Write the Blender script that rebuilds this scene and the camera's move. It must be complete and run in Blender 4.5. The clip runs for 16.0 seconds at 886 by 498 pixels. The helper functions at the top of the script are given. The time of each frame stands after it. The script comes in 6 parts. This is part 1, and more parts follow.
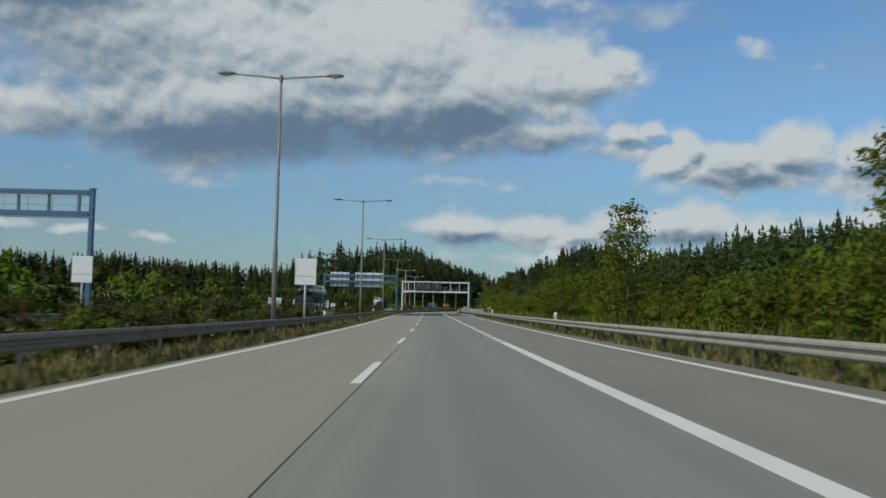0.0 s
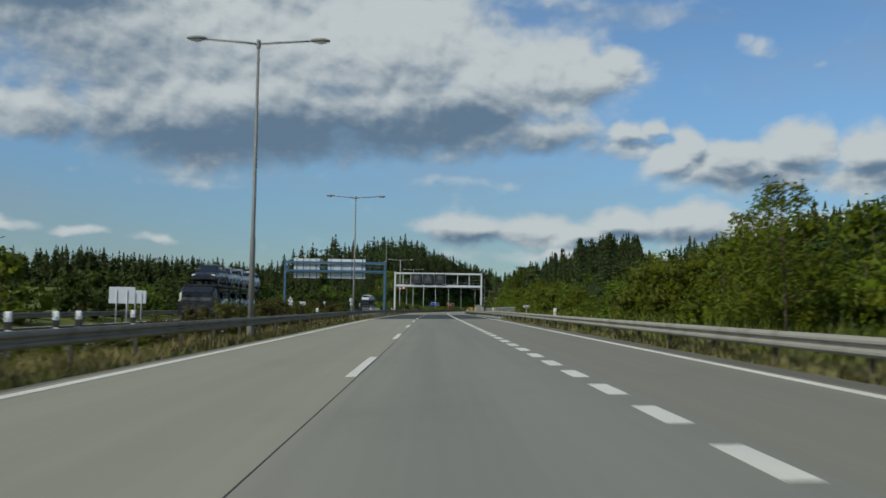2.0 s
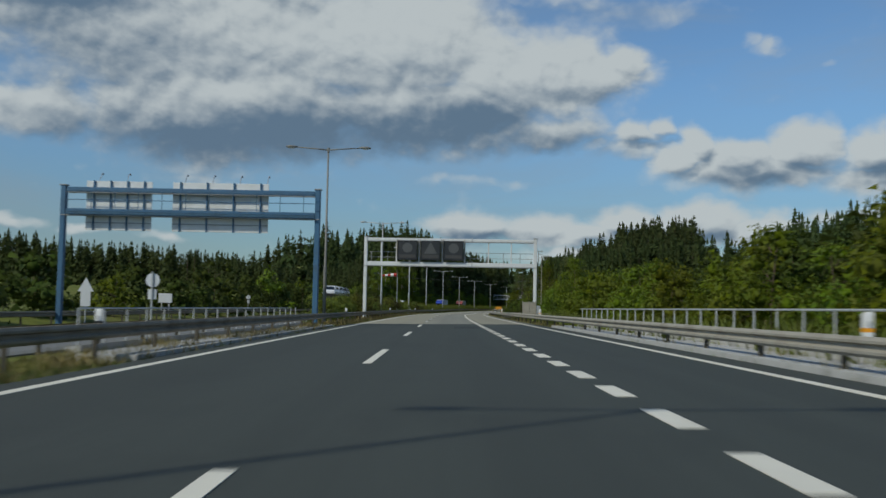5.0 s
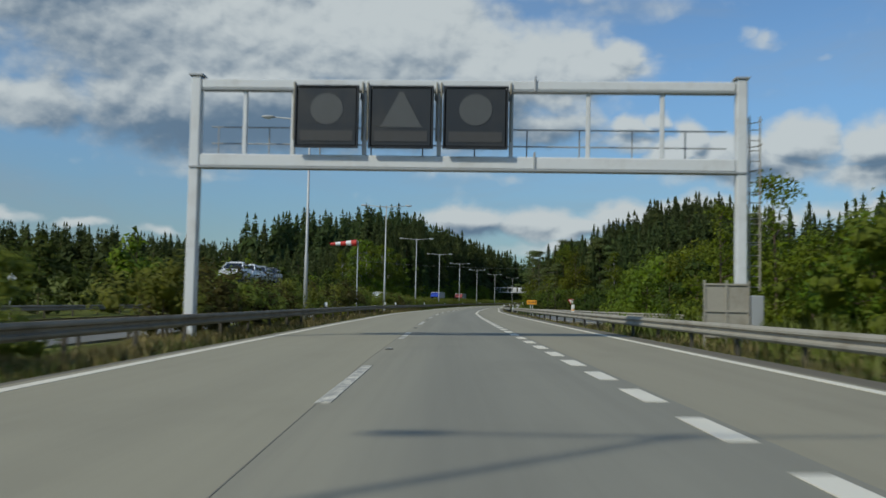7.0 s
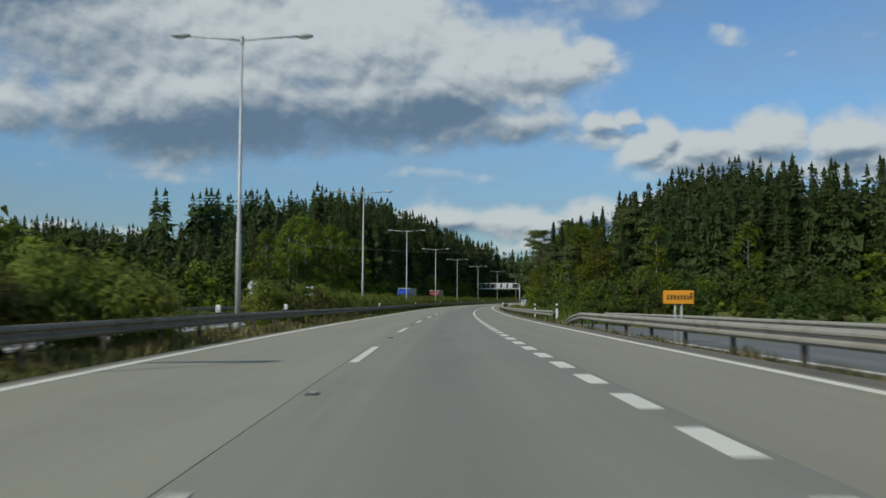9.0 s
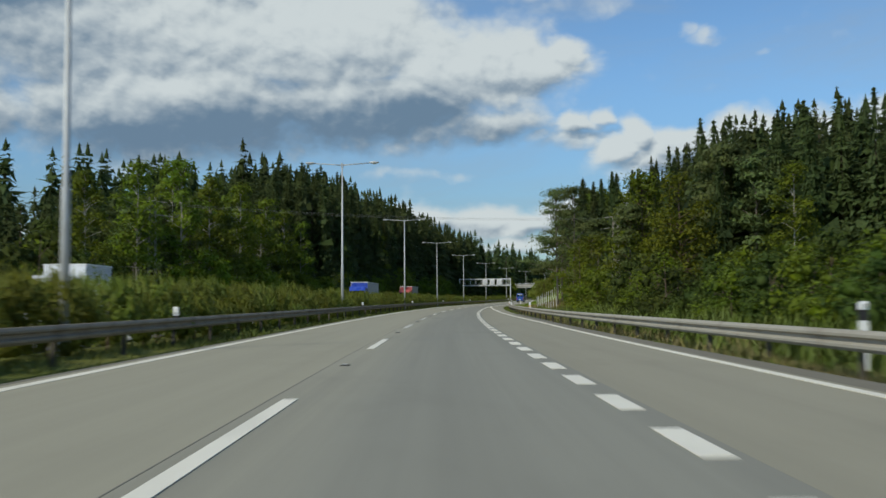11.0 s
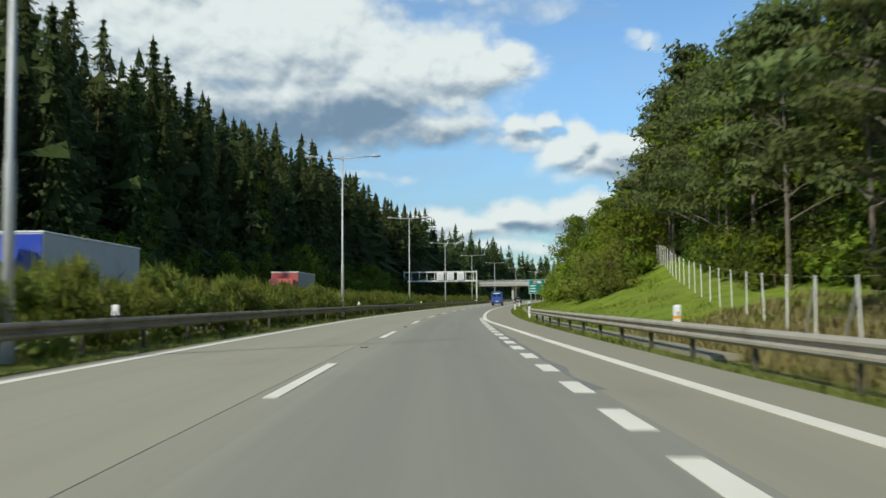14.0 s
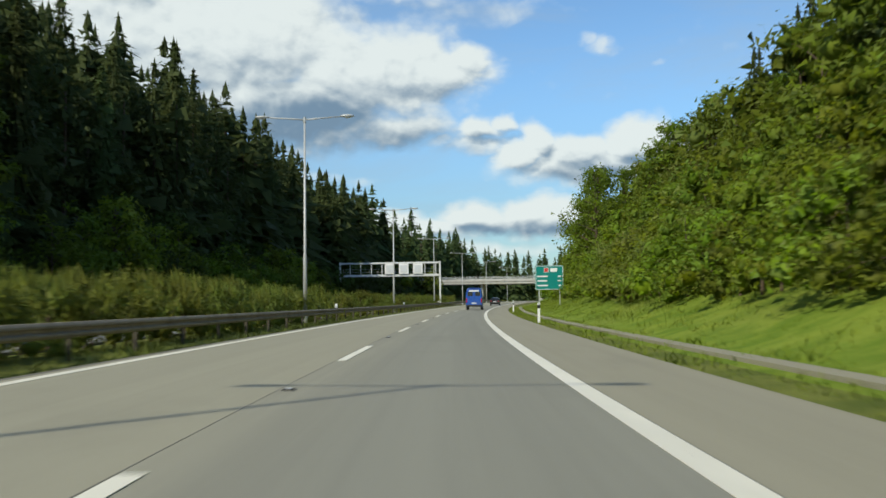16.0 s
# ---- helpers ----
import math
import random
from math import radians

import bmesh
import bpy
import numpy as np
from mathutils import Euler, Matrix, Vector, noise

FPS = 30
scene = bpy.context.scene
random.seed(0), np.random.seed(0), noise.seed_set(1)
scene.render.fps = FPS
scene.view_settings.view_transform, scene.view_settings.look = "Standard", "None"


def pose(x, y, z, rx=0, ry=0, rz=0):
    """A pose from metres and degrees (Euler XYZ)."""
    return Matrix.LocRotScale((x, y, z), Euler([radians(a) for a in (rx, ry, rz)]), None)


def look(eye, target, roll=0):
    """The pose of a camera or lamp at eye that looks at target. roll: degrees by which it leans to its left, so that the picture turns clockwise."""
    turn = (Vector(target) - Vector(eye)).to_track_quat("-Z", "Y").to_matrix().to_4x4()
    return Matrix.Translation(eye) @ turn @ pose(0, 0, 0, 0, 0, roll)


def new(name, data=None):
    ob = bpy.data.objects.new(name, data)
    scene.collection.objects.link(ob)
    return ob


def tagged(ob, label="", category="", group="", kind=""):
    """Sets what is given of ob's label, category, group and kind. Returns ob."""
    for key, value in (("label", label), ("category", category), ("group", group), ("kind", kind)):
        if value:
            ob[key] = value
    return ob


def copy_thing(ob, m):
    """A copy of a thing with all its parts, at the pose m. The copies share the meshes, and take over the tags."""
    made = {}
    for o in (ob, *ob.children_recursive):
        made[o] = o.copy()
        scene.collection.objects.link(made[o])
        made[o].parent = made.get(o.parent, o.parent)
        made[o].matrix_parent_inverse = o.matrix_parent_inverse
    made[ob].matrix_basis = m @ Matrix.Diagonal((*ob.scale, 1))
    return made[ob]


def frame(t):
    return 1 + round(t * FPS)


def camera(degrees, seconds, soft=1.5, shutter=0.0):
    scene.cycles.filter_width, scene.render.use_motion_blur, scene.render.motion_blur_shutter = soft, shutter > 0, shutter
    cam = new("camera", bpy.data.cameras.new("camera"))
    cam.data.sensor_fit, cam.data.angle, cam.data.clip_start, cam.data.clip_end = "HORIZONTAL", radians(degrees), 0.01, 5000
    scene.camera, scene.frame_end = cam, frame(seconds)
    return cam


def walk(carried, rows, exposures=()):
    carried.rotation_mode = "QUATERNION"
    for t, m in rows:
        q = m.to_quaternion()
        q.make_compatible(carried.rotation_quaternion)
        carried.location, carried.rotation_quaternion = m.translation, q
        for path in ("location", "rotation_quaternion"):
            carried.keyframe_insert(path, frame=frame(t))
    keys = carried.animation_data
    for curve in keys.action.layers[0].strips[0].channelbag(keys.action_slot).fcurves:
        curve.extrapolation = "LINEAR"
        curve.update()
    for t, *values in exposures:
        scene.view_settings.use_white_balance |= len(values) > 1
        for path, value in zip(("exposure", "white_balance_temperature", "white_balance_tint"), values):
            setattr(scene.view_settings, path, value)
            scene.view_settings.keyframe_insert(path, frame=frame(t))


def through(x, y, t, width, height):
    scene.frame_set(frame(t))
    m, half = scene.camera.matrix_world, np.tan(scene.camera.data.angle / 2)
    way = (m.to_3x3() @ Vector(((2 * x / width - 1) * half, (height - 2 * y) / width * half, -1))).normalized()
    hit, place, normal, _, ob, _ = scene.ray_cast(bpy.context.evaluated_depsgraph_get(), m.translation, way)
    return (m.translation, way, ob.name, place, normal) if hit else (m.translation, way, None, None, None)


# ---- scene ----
# ---------------------------------------------------------------- camera
cam = camera(49.13, 16.0, soft=1.55, shutter=0.25)
# seconds, x, y, z, heading to the right, pitch up, lean to the left
DRIVE = [
    (0, 1.152, -14.762, 1.108, 0.457, 3.708, 1.315),
    (0.5, 1.176, -1.547, 1.098, 0.584, 3.348, 1.434),
    (1, 1.283, 11.717, 1.107, 0.536, 3.394, 0.880),
    (1.5, 1.364, 25.066, 1.131, 0.359, 3.600, 0.726),
    (2, 1.274, 38.734, 1.166, 0.302, 3.701, 0.970),
    (2.5, 1.305, 52.842, 1.220, 0.010, 3.751, 0.922),
    (3, 1.191, 66.997, 1.283, 0.011, 3.816, 1.024),
    (3.5, 1.174, 80.789, 1.356, -0.109, 3.799, 0.968),
    (4, 1.082, 95.442, 1.438, -0.134, 3.702, 1.109),
    (6.5, 0.730, 171.904, 1.704, -0.001, 3.436, 1.154),
    (7, 0.792, 187.620, 1.736, 0.171, 3.269, 1.150),
    (7.5, 0.915, 203.853, 1.770, 0.446, 3.543, 0.801),
    (8, 1.058, 219.875, 1.805, 0.684, 3.557, 0.666),
    (8.5, 1.249, 236.291, 1.842, 1.285, 3.295, 0.598),
    (9, 1.586, 252.479, 1.879, 1.777, 3.225, 0.262),
    (11.5, 5.024, 335.572, 1.918, 3.547, 3.270, -0.193),
    (12, 6.015, 352.439, 1.944, 4.009, 3.469, 0.149),
    (12.5, 7.243, 369.795, 1.991, 4.503, 3.658, 0.072),
    (13, 8.622, 386.742, 2.055, 5.227, 3.512, -0.261),
    (13.5, 10.226, 403.940, 2.125, 5.889, 3.375, -0.279),
    (14, 11.907, 420.529, 2.191, 6.336, 3.351, -0.457),
    (14.5, 13.491, 435.820, 2.255, 6.739, 3.432, -0.486),
    (15, 15.393, 452.329, 2.329, 7.518, 3.501, -0.231),
    (15.5, 17.420, 468.641, 2.407, 8.566, 3.457, -0.209),
    (16, 20.043, 484.684, 2.482, 8.914, 3.446, -0.665),
]


def drive_pose(x, y, z, yaw, pitch, roll):
    a, b = radians(yaw), radians(pitch)
    ahead = Vector((math.sin(a) * math.cos(b), math.cos(a) * math.cos(b), math.sin(b)))
    return look((x, y, z), Vector((x, y, z)) + ahead, roll)


walk(cam, [(row[0], drive_pose(*row[1:])) for row in DRIVE],
     exposures=[(0.0, -0.50, 6400, 4), (2.5, -0.54, 6400, 4), (4.0, -0.68, 6380, 4), (7.0, -0.50, 6350, 4), (8.0, -0.56, 6350, 4), (9.0, -0.50, 6350, 4), (11.5, -0.22, 6450, 3), (13.5, 0.02, 6550, 2), (14.5, 0.08, 6600, 2), (16.0, 0.07, 6600, 2)])

# ---------------------------------------------------------------- the road's line
# s runs along the lane line in metres, u across it to the right, z up from the road surface
KNOTS = np.arange(-40, 841, 40.0)
BEND = np.array([0.049, 0.055, -0.150, -0.110, 0.230, 0.041, 0.186, 0.238, 0.638, 0.263, 0.552, 0.716, 0.527, 0.906, 0.575, 0.506, 0.609, 0.634, 0.616, 0.580, 0.550, 0.542, 0.540]) / 1e3
CREST = np.array([10.48, 9.20, 7.32, 3.44, -8.63, -1.86, 1.22, -0.21, -7.79, 5.27, 7.56, -1.11, 2.46, -0.38, 1.40, 3.93, 5.11, 3.67, 0.97, -1.02, -1.75, -1.81, -1.77]) / 1e5
STEP = np.arange(-40, 840, 1.0)


def summed(values):
    out = np.cumsum(values)
    return out - np.interp(0, STEP, out)


LINE_H = summed(np.interp(STEP, KNOTS, BEND))
LINE_X, LINE_Y = summed(np.sin(LINE_H)), summed(np.cos(LINE_H))
LINE_Z = summed(summed(np.interp(STEP, KNOTS, CREST)))
# straight on before and after
S_ALL = np.concatenate([[-1500.0], STEP, [3500.0]])


def run_on(values, slope_a, slope_b):
    return np.concatenate([[values[0] - 1460 * slope_a], values, [values[-1] + 2661 * slope_b]])


H_ALL = run_on(LINE_H, 0, 0)
X_ALL = run_on(LINE_X, math.sin(LINE_H[0]), math.sin(LINE_H[-1]))
Y_ALL = run_on(LINE_Y, math.cos(LINE_H[0]), math.cos(LINE_H[-1]))
Z_ALL = run_on(LINE_Z, 0, 0)


def heading(s):
    return float(np.interp(s, S_ALL, H_ALL))


def bank(s):
    return np.interp(s, [-40, 130, 250, 370, 500], [0.021, 0.019, 0.012, -0.004, -0.008])


def road_xyz(s, u, z=0.0):
    """World places, for numbers or arrays."""
    s, u, z = np.asarray(s, float), np.asarray(u, float), np.asarray(z, float)
    h = np.interp(s, S_ALL, H_ALL)
    return (np.interp(s, S_ALL, X_ALL) + u * np.cos(h), np.interp(s, S_ALL, Y_ALL) - u * np.sin(h),
            np.interp(s, S_ALL, Z_ALL) + np.clip(u, -10, 9) * bank(s) + z)


def at(s, u, z=0.0):
    return Vector([float(v) for v in road_xyz(s, u, z)])


def stand(s, u, z=0.0, turn=0.0, size=1.0):
    """The pose of an upright thing whose +y looks along the road; turn: degrees to the left."""
    return Matrix.LocRotScale(at(s, u, z), Euler((0, 0, radians(turn) - heading(s))), Vector((size, size, size)))

# ---------------------------------------------------------------- light
SUN_AZ, SUN_EL = 226.0, 40.0      # degrees clockwise from +y, and above the horizon
SUN_STRENGTH, SKY_STRENGTH, CLOUD_WHITE = 3.7, 0.09, 9.2

sun = new("sun", bpy.data.lights.new("sun", "SUN"))
sun.data.energy, sun.data.angle, sun.data.color = SUN_STRENGTH, radians(0.9), (1.0, 0.92, 0.79)
to_sun = Vector((math.sin(radians(SUN_AZ)) * math.cos(radians(SUN_EL)), math.cos(radians(SUN_AZ)) * math.cos(radians(SUN_EL)),
                 math.sin(radians(SUN_EL))))
sun.matrix_world = look(to_sun * 300, (0, 0, 0))


class Nodes:
    """Short names for building a node tree."""

    def __init__(self, tree):
        self.tree = tree
        tree.nodes.clear()

    def add(self, kind, **settings):
        node = self.tree.nodes.new(kind)
        for key, value in settings.items():
            if key == "operation":
                node.operation = value
            elif key == "blend":
                node.blend_type = value
            elif key == "data":
                node.data_type = value
            elif key == "interp":
                node.interpolation_type = value
        return node

    def put(self, socket, value):
        if value is None:
            return
        if hasattr(value, "is_output"):
            self.tree.links.new(value, socket)
        else:
            socket.default_value = value

    def math(self, operation, a, b=None, c=None, clamp=False):
        node = self.add("ShaderNodeMath", operation=operation)
        node.use_clamp = clamp
        for socket, value in zip(node.inputs, (a, b, c)):
            self.put(socket, value)
        return node.outputs[0]

    def vec(self, operation, a, b=None, scale=None):
        node = self.add("ShaderNodeVectorMath", operation=operation)
        self.put(node.inputs[0], a)
        self.put(node.inputs[1], b)
        if scale is not None:
            self.put(node.inputs["Scale"], scale)
        return node.outputs["Value"] if operation in ("LENGTH", "DOT_PRODUCT", "DISTANCE") else node.outputs[0]

    def noise(self, vector, scale, detail=4.0, rough=0.55, distortion=0.0):
        node = self.add("ShaderNodeTexNoise")
        self.put(node.inputs["Vector"], vector)
        node.inputs["Scale"].default_value = scale
        node.inputs["Detail"].default_value = detail
        node.inputs["Roughness"].default_value = rough
        node.inputs["Distortion"].default_value = distortion
        return node.outputs[0]

    def ramp(self, value, low, high, out_low=0.0, out_high=1.0, smooth=True):
        node = self.add("ShaderNodeMapRange", interp="SMOOTHSTEP" if smooth else "LINEAR")
        for n, v in enumerate((value, low, high, out_low, out_high)):
            self.put(node.inputs[n], v)
        return node.outputs[0]

    def mix(self, factor, a, b, blend="MIX"):
        node = self.add("ShaderNodeMix", data="RGBA", blend=blend)
        self.put(node.inputs[0], factor)
        self.put(node.inputs[6], a if hasattr(a, "is_output") else (*a, 1.0)[:4])
        self.put(node.inputs[7], b if hasattr(b, "is_output") else (*b, 1.0)[:4])
        return node.outputs[2]

    def stretch(self, vector, x, y, z):
        return self.vec("MULTIPLY", vector, (x, y, z))


# ---------------------------------------------------------------- sky with broken cumulus
# each cloud: bearing, height, half width, half height (degrees), weight
CLOUDS = [
    (-16.0, 24.0, 26.0, 8.0, 1.4), (-15.0, 15.5, 16.0, 7.2, 1.15), (-3.0, 15.4, 10.0, 5.2, 1.2), (4.6, 13.8, 7.6, 3.9, 1.15),
    (-25.0, 17.6, 13.0, 4.2, 1.25), (-13.0, 11.4, 12.0, 4.2, 1.3), (-23.5, 10.6, 6.0, 2.2, 0.95), (-1.0, 11.6, 11.0, 3.4, 1.15),
    (8.8, 13.7, 4.0, 2.2, 1.1), (10.6, 14.4, 2.2, 1.5, 1.0), (6.0, 10.6, 5.0, 1.7, 0.8), (-30.0, 11.0, 9.0, 3.0, 0.85),
    (-14.0, 7.4, 5.0, 0.6, 0.35), (1.0, 7.6, 5.0, 0.6, 0.35), (6.0, 18.0, 5.0, 1.0, 0.5), (13.0, 17.0, 6.0, 0.9, 0.32),
    (11.2, 10.5, 2.3, 0.9, 0.95), (8.8, 9.8, 1.6, 0.7, 0.6), (12.9, 10.7, 1.4, 0.7, 0.8), (14.6, 9.6, 1.7, 1.6, 1.2), (13.4, 8.9, 2.2, 1.3, 1.1), (17.0, 8.9, 3.2, 1.7, 1.2),
    (20.4, 9.3, 3.2, 2.0, 1.25), (24.6, 9.0, 3.8, 2.0, 1.25), (29.0, 9.4, 5.0, 2.2, 1.2), (18.0, 8.1, 7.0, 1.5, 1.05), (25.0, 7.6, 6.0, 1.5, 1.0), (11.0, 9.6, 4.0, 0.9, 0.6),
    (18.4, 14.9, 1.6, 0.9, 0.5), (17.6, 15.3, 0.9, 0.7, 0.45), (21.8, 13.9, 0.8, 0.4, 0.4),
    (1.4, 5.0, 4.2, 1.35, 1.15), (5.6, 4.9, 3.4, 1.15, 1.1), (10.6, 5.2, 3.0, 1.3, 1.2), (14.6, 5.3, 4.0, 1.4, 1.25), (18.6, 4.9, 3.6, 1.15, 1.15), (8.2, 4.5, 5.0, 1.0, 1.0),
    (24.0, 5.4, 5.0, 0.9, 0.8), (10.0, 3.4, 14.0, 0.9, 0.6),
    (-20.4, 4.1, 2.4, 0.45, 0.75), (-16.0, 3.9, 2.2, 0.4, 0.6), (-25.0, 4.4, 4.0, 0.5, 0.6), (42.0, 12.0, 9.0, 4.0, 1.0), (-44.0, 11.0, 10.0, 4.0, 1.0),
]
# the grey undersides: bearing, height, half width, half height (degrees), depth of the grey
GREYS = [
    (-21.0, 14.0, 11.0, 6.0, 0.45), (-6.0, 12.4, 15.0, 3.4, 0.30), (-13.0, 18.8, 9.0, 1.8, 0.45), (2.0, 10.0, 11.0, 2.2, 0.6), (-18.0, 10.0, 9.0, 2.4, 0.55),
    (-23.0, 17.6, 8.5, 2.8, 0.95), (-7.0, 10.2, 12.0, 2.6, 0.85), (1.0, 11.3, 5.6, 1.9, 0.95), (-14.0, 9.3, 8.0, 2.0, 0.85), (5.4, 10.3, 5.0, 1.3, 0.6),
    (-6.0, 12.6, 4.4, 1.2, 0.5), (-17.0, 12.4, 4.0, 0.9, 0.42), (-9.5, 17.6, 4.0, 1.0, 0.42), (3.6, 16.8, 2.6, 0.6, 0.32), (7.6, 12.6, 3.0, 0.7, 0.45),
    (18.5, 7.9, 5.5, 0.75, 0.62), (16.6, 9.0, 1.3, 0.45, 0.35), (24.5, 7.8, 4.0, 0.8, 0.6), (12.0, 9.9, 2.4, 0.4, 0.4), (2.0, 4.5, 4.2, 0.6, 0.5), (14.0, 4.5, 6.0, 0.55, 0.5),
    (-4.0, 22.0, 20.0, 2.5, 0.6), (40.0, 10.0, 9.0, 2.0, 0.6), (-42.0, 9.0, 10.0, 2.0, 0.6),
]

world = bpy.data.worlds.new("sky")
scene.world = world
world.use_nodes = True

density = bpy.data.node_groups.new("cloud_density", "ShaderNodeTree")
density.interface.new_socket("Place", in_out="INPUT", socket_type="NodeSocketVector")
density.interface.new_socket("Density", in_out="OUTPUT", socket_type="NodeSocketFloat")
g = Nodes(density)
g_in, g_out = g.add("NodeGroupInput"), g.add("NodeGroupOutput")
place = g_in.outputs[0]
swirl = g.add("ShaderNodeTexNoise")
g.put(swirl.inputs["Vector"], g.stretch(place, 1.0, 1.5, 1.0))
swirl.inputs["Scale"].default_value, swirl.inputs["Detail"].default_value = 0.34, 4.0
warped = g.vec("ADD", place, g.vec("MULTIPLY", g.vec("SUBTRACT", swirl.outputs["Color"], (0.5, 0.5, 0.5)), (3.0, 1.7, 0.0)))
total = None
for bearing, height, wide, high, weight in CLOUDS:
    off = g.vec("MULTIPLY", g.vec("SUBTRACT", warped, (bearing, height, 0.0)), (1 / wide, 1 / high, 0.0))
    one = g.ramp(g.vec("LENGTH", off), 1.25, 0.0, 0.0, weight)
    total = one if total is None else g.math("MAXIMUM", total, one)
billow = g.noise(g.stretch(place, 1.0, 1.4, 1.0), 0.30, 8.0, 0.52)
wide = g.noise(g.stretch(place, 1.0, 1.7, 1.0), 0.13, 4.0, 0.5)
puffs = g.add("ShaderNodeTexVoronoi")
puffs.feature = "SMOOTH_F1"
g.put(puffs.inputs["Vector"], g.vec("ADD", g.stretch(place, 1.0, 1.35, 1.0), g.vec("MULTIPLY", g.vec("SUBTRACT", swirl.outputs["Color"], (0.5, 0.5, 0.5)), (2.0, 2.0, 0.0))))
puffs.inputs["Scale"].default_value, puffs.inputs["Detail"].default_value, puffs.inputs["Roughness"].default_value = 0.62, 2.0, 0.5
puffs.inputs["Smoothness"].default_value = 0.35
lobes = g.math("MULTIPLY", g.math("SUBTRACT", 0.5, puffs.outputs["Distance"]), 0.24)
broken = g.math("ADD", g.math("MULTIPLY", g.math("SUBTRACT", billow, 0.5), 0.75), g.math("MULTIPLY", g.math("SUBTRACT", wide, 0.5), 0.4))
g.put(g_out.inputs[0], g.math("ADD", g.math("ADD", total, broken), lobes))

w = Nodes(world.node_tree)
ray = w.add("ShaderNodeTexCoord").outputs["Generated"]
split = w.add("ShaderNodeSeparateXYZ")
w.put(split.inputs[0], ray)
bearing = w.math("MULTIPLY", w.math("ARCTAN2", split.outputs[0], split.outputs[1]), 57.2958)
height = w.math("MULTIPLY", w.math("ARCSINE", split.outputs[2]), 57.2958)
join = w.add("ShaderNodeCombineXYZ")
w.put(join.inputs[0], bearing)
w.put(join.inputs[1], height)
spot = join.outputs[0]


def cloud_at(vector):
    node = w.add("ShaderNodeGroup")
    node.node_tree = density
    w.put(node.inputs[0], vector)
    return node.outputs[0]


here = cloud_at(spot)
near_above = cloud_at(w.vec("ADD", spot, (-0.3, 0.5, 0.0)))
sky = w.add("ShaderNodeTexSky")
sky.sky_type, sky.sun_disc = "NISHITA", False
sky.sun_elevation, sky.sun_rotation = radians(SUN_EL), radians(SUN_AZ)
sky.air_density, sky.dust_density, sky.ozone_density = 1.0, 0.5, 1.6
clear = w.vec("SCALE", w.vec("MULTIPLY", sky.outputs[0], (1.10, 1.36, 1.62)), scale=w.ramp(height, 2.0, 14.0, 0.72, 1.06))
cover = w.math("MULTIPLY", w.ramp(here, 0.0, 0.66), 0.97)
# high thin veils
veil = w.math("MULTIPLY", w.ramp(w.noise(w.stretch(spot, 0.05, 0.16, 1.0), 1.0, 6.0, 0.6, 0.6), 0.40, 0.78), 0.46)
# a cloud is white where the sun meets its billows and grey on its underside
drift = w.add("ShaderNodeTexNoise")
w.put(drift.inputs["Vector"], w.stretch(spot, 1.0, 1.5, 1.0))
drift.inputs["Scale"].default_value, drift.inputs["Detail"].default_value = 0.24, 6.0
bent = w.vec("ADD", spot, w.vec("MULTIPLY", w.vec("SUBTRACT", drift.outputs["Color"], (0.5, 0.5, 0.5)), (4.0, 1.7, 0.0)))
under_grey = None
for grey_b, grey_h, grey_w, grey_t, depth in GREYS:
    off = w.vec("MULTIPLY", w.vec("SUBTRACT", bent, (grey_b, grey_h, 0.0)), (1 / grey_w, 1 / grey_t, 0.0))
    one = w.ramp(w.vec("LENGTH", off), 1.35, 0.1, 0.0, depth)
    under_grey = one if under_grey is None else w.math("MAXIMUM", under_grey, one)
relief = w.math("MULTIPLY", w.math("SUBTRACT", near_above, here), 1.1)
mottle = w.math("MULTIPLY", w.math("SUBTRACT", w.noise(w.stretch(spot, 1.0, 1.6, 1.0), 0.6, 7.0, 0.56), 0.5), 0.34)
shade = w.ramp(w.math("ADD", w.math("ADD", under_grey, relief), w.math("ADD", mottle, 0.09)), 0.0, 1.0, 0.0, 0.92)
lit = w.mix(shade, (0.92, 0.965, 1.0), (0.150, 0.256, 0.405))
white = w.vec("SCALE", lit, scale=CLOUD_WHITE)
blue = w.mix(veil, clear, w.vec("SCALE", (0.80, 0.90, 1.0), scale=CLOUD_WHITE * 0.6))
shown = w.mix(cover, blue, white)
back = w.add("ShaderNodeBackground")
w.put(back.inputs["Color"], shown)
back.inputs["Strength"].default_value = SKY_STRENGTH
w.put(w.add("ShaderNodeOutputWorld").inputs["Surface"], back.outputs[0])


# ---------------------------------------------------------------- materials
def material(name):
    m = bpy.data.materials.new(name)
    m.use_nodes = True
    n = Nodes(m.node_tree)
    out = n.add("ShaderNodeOutputMaterial")
    shader = n.add("ShaderNodeBsdfPrincipled")
    n.put(out.inputs["Surface"], shader.outputs[0])
    return m, n, shader, out


def bump(n, shader, heightmap, strength, distance):
    node = n.add("ShaderNodeBump")
    node.inputs["Strength"].default_value, node.inputs["Distance"].default_value = strength, distance
    n.put(node.inputs["Height"], heightmap)
    n.put(shader.inputs["Normal"], node.outputs[0])


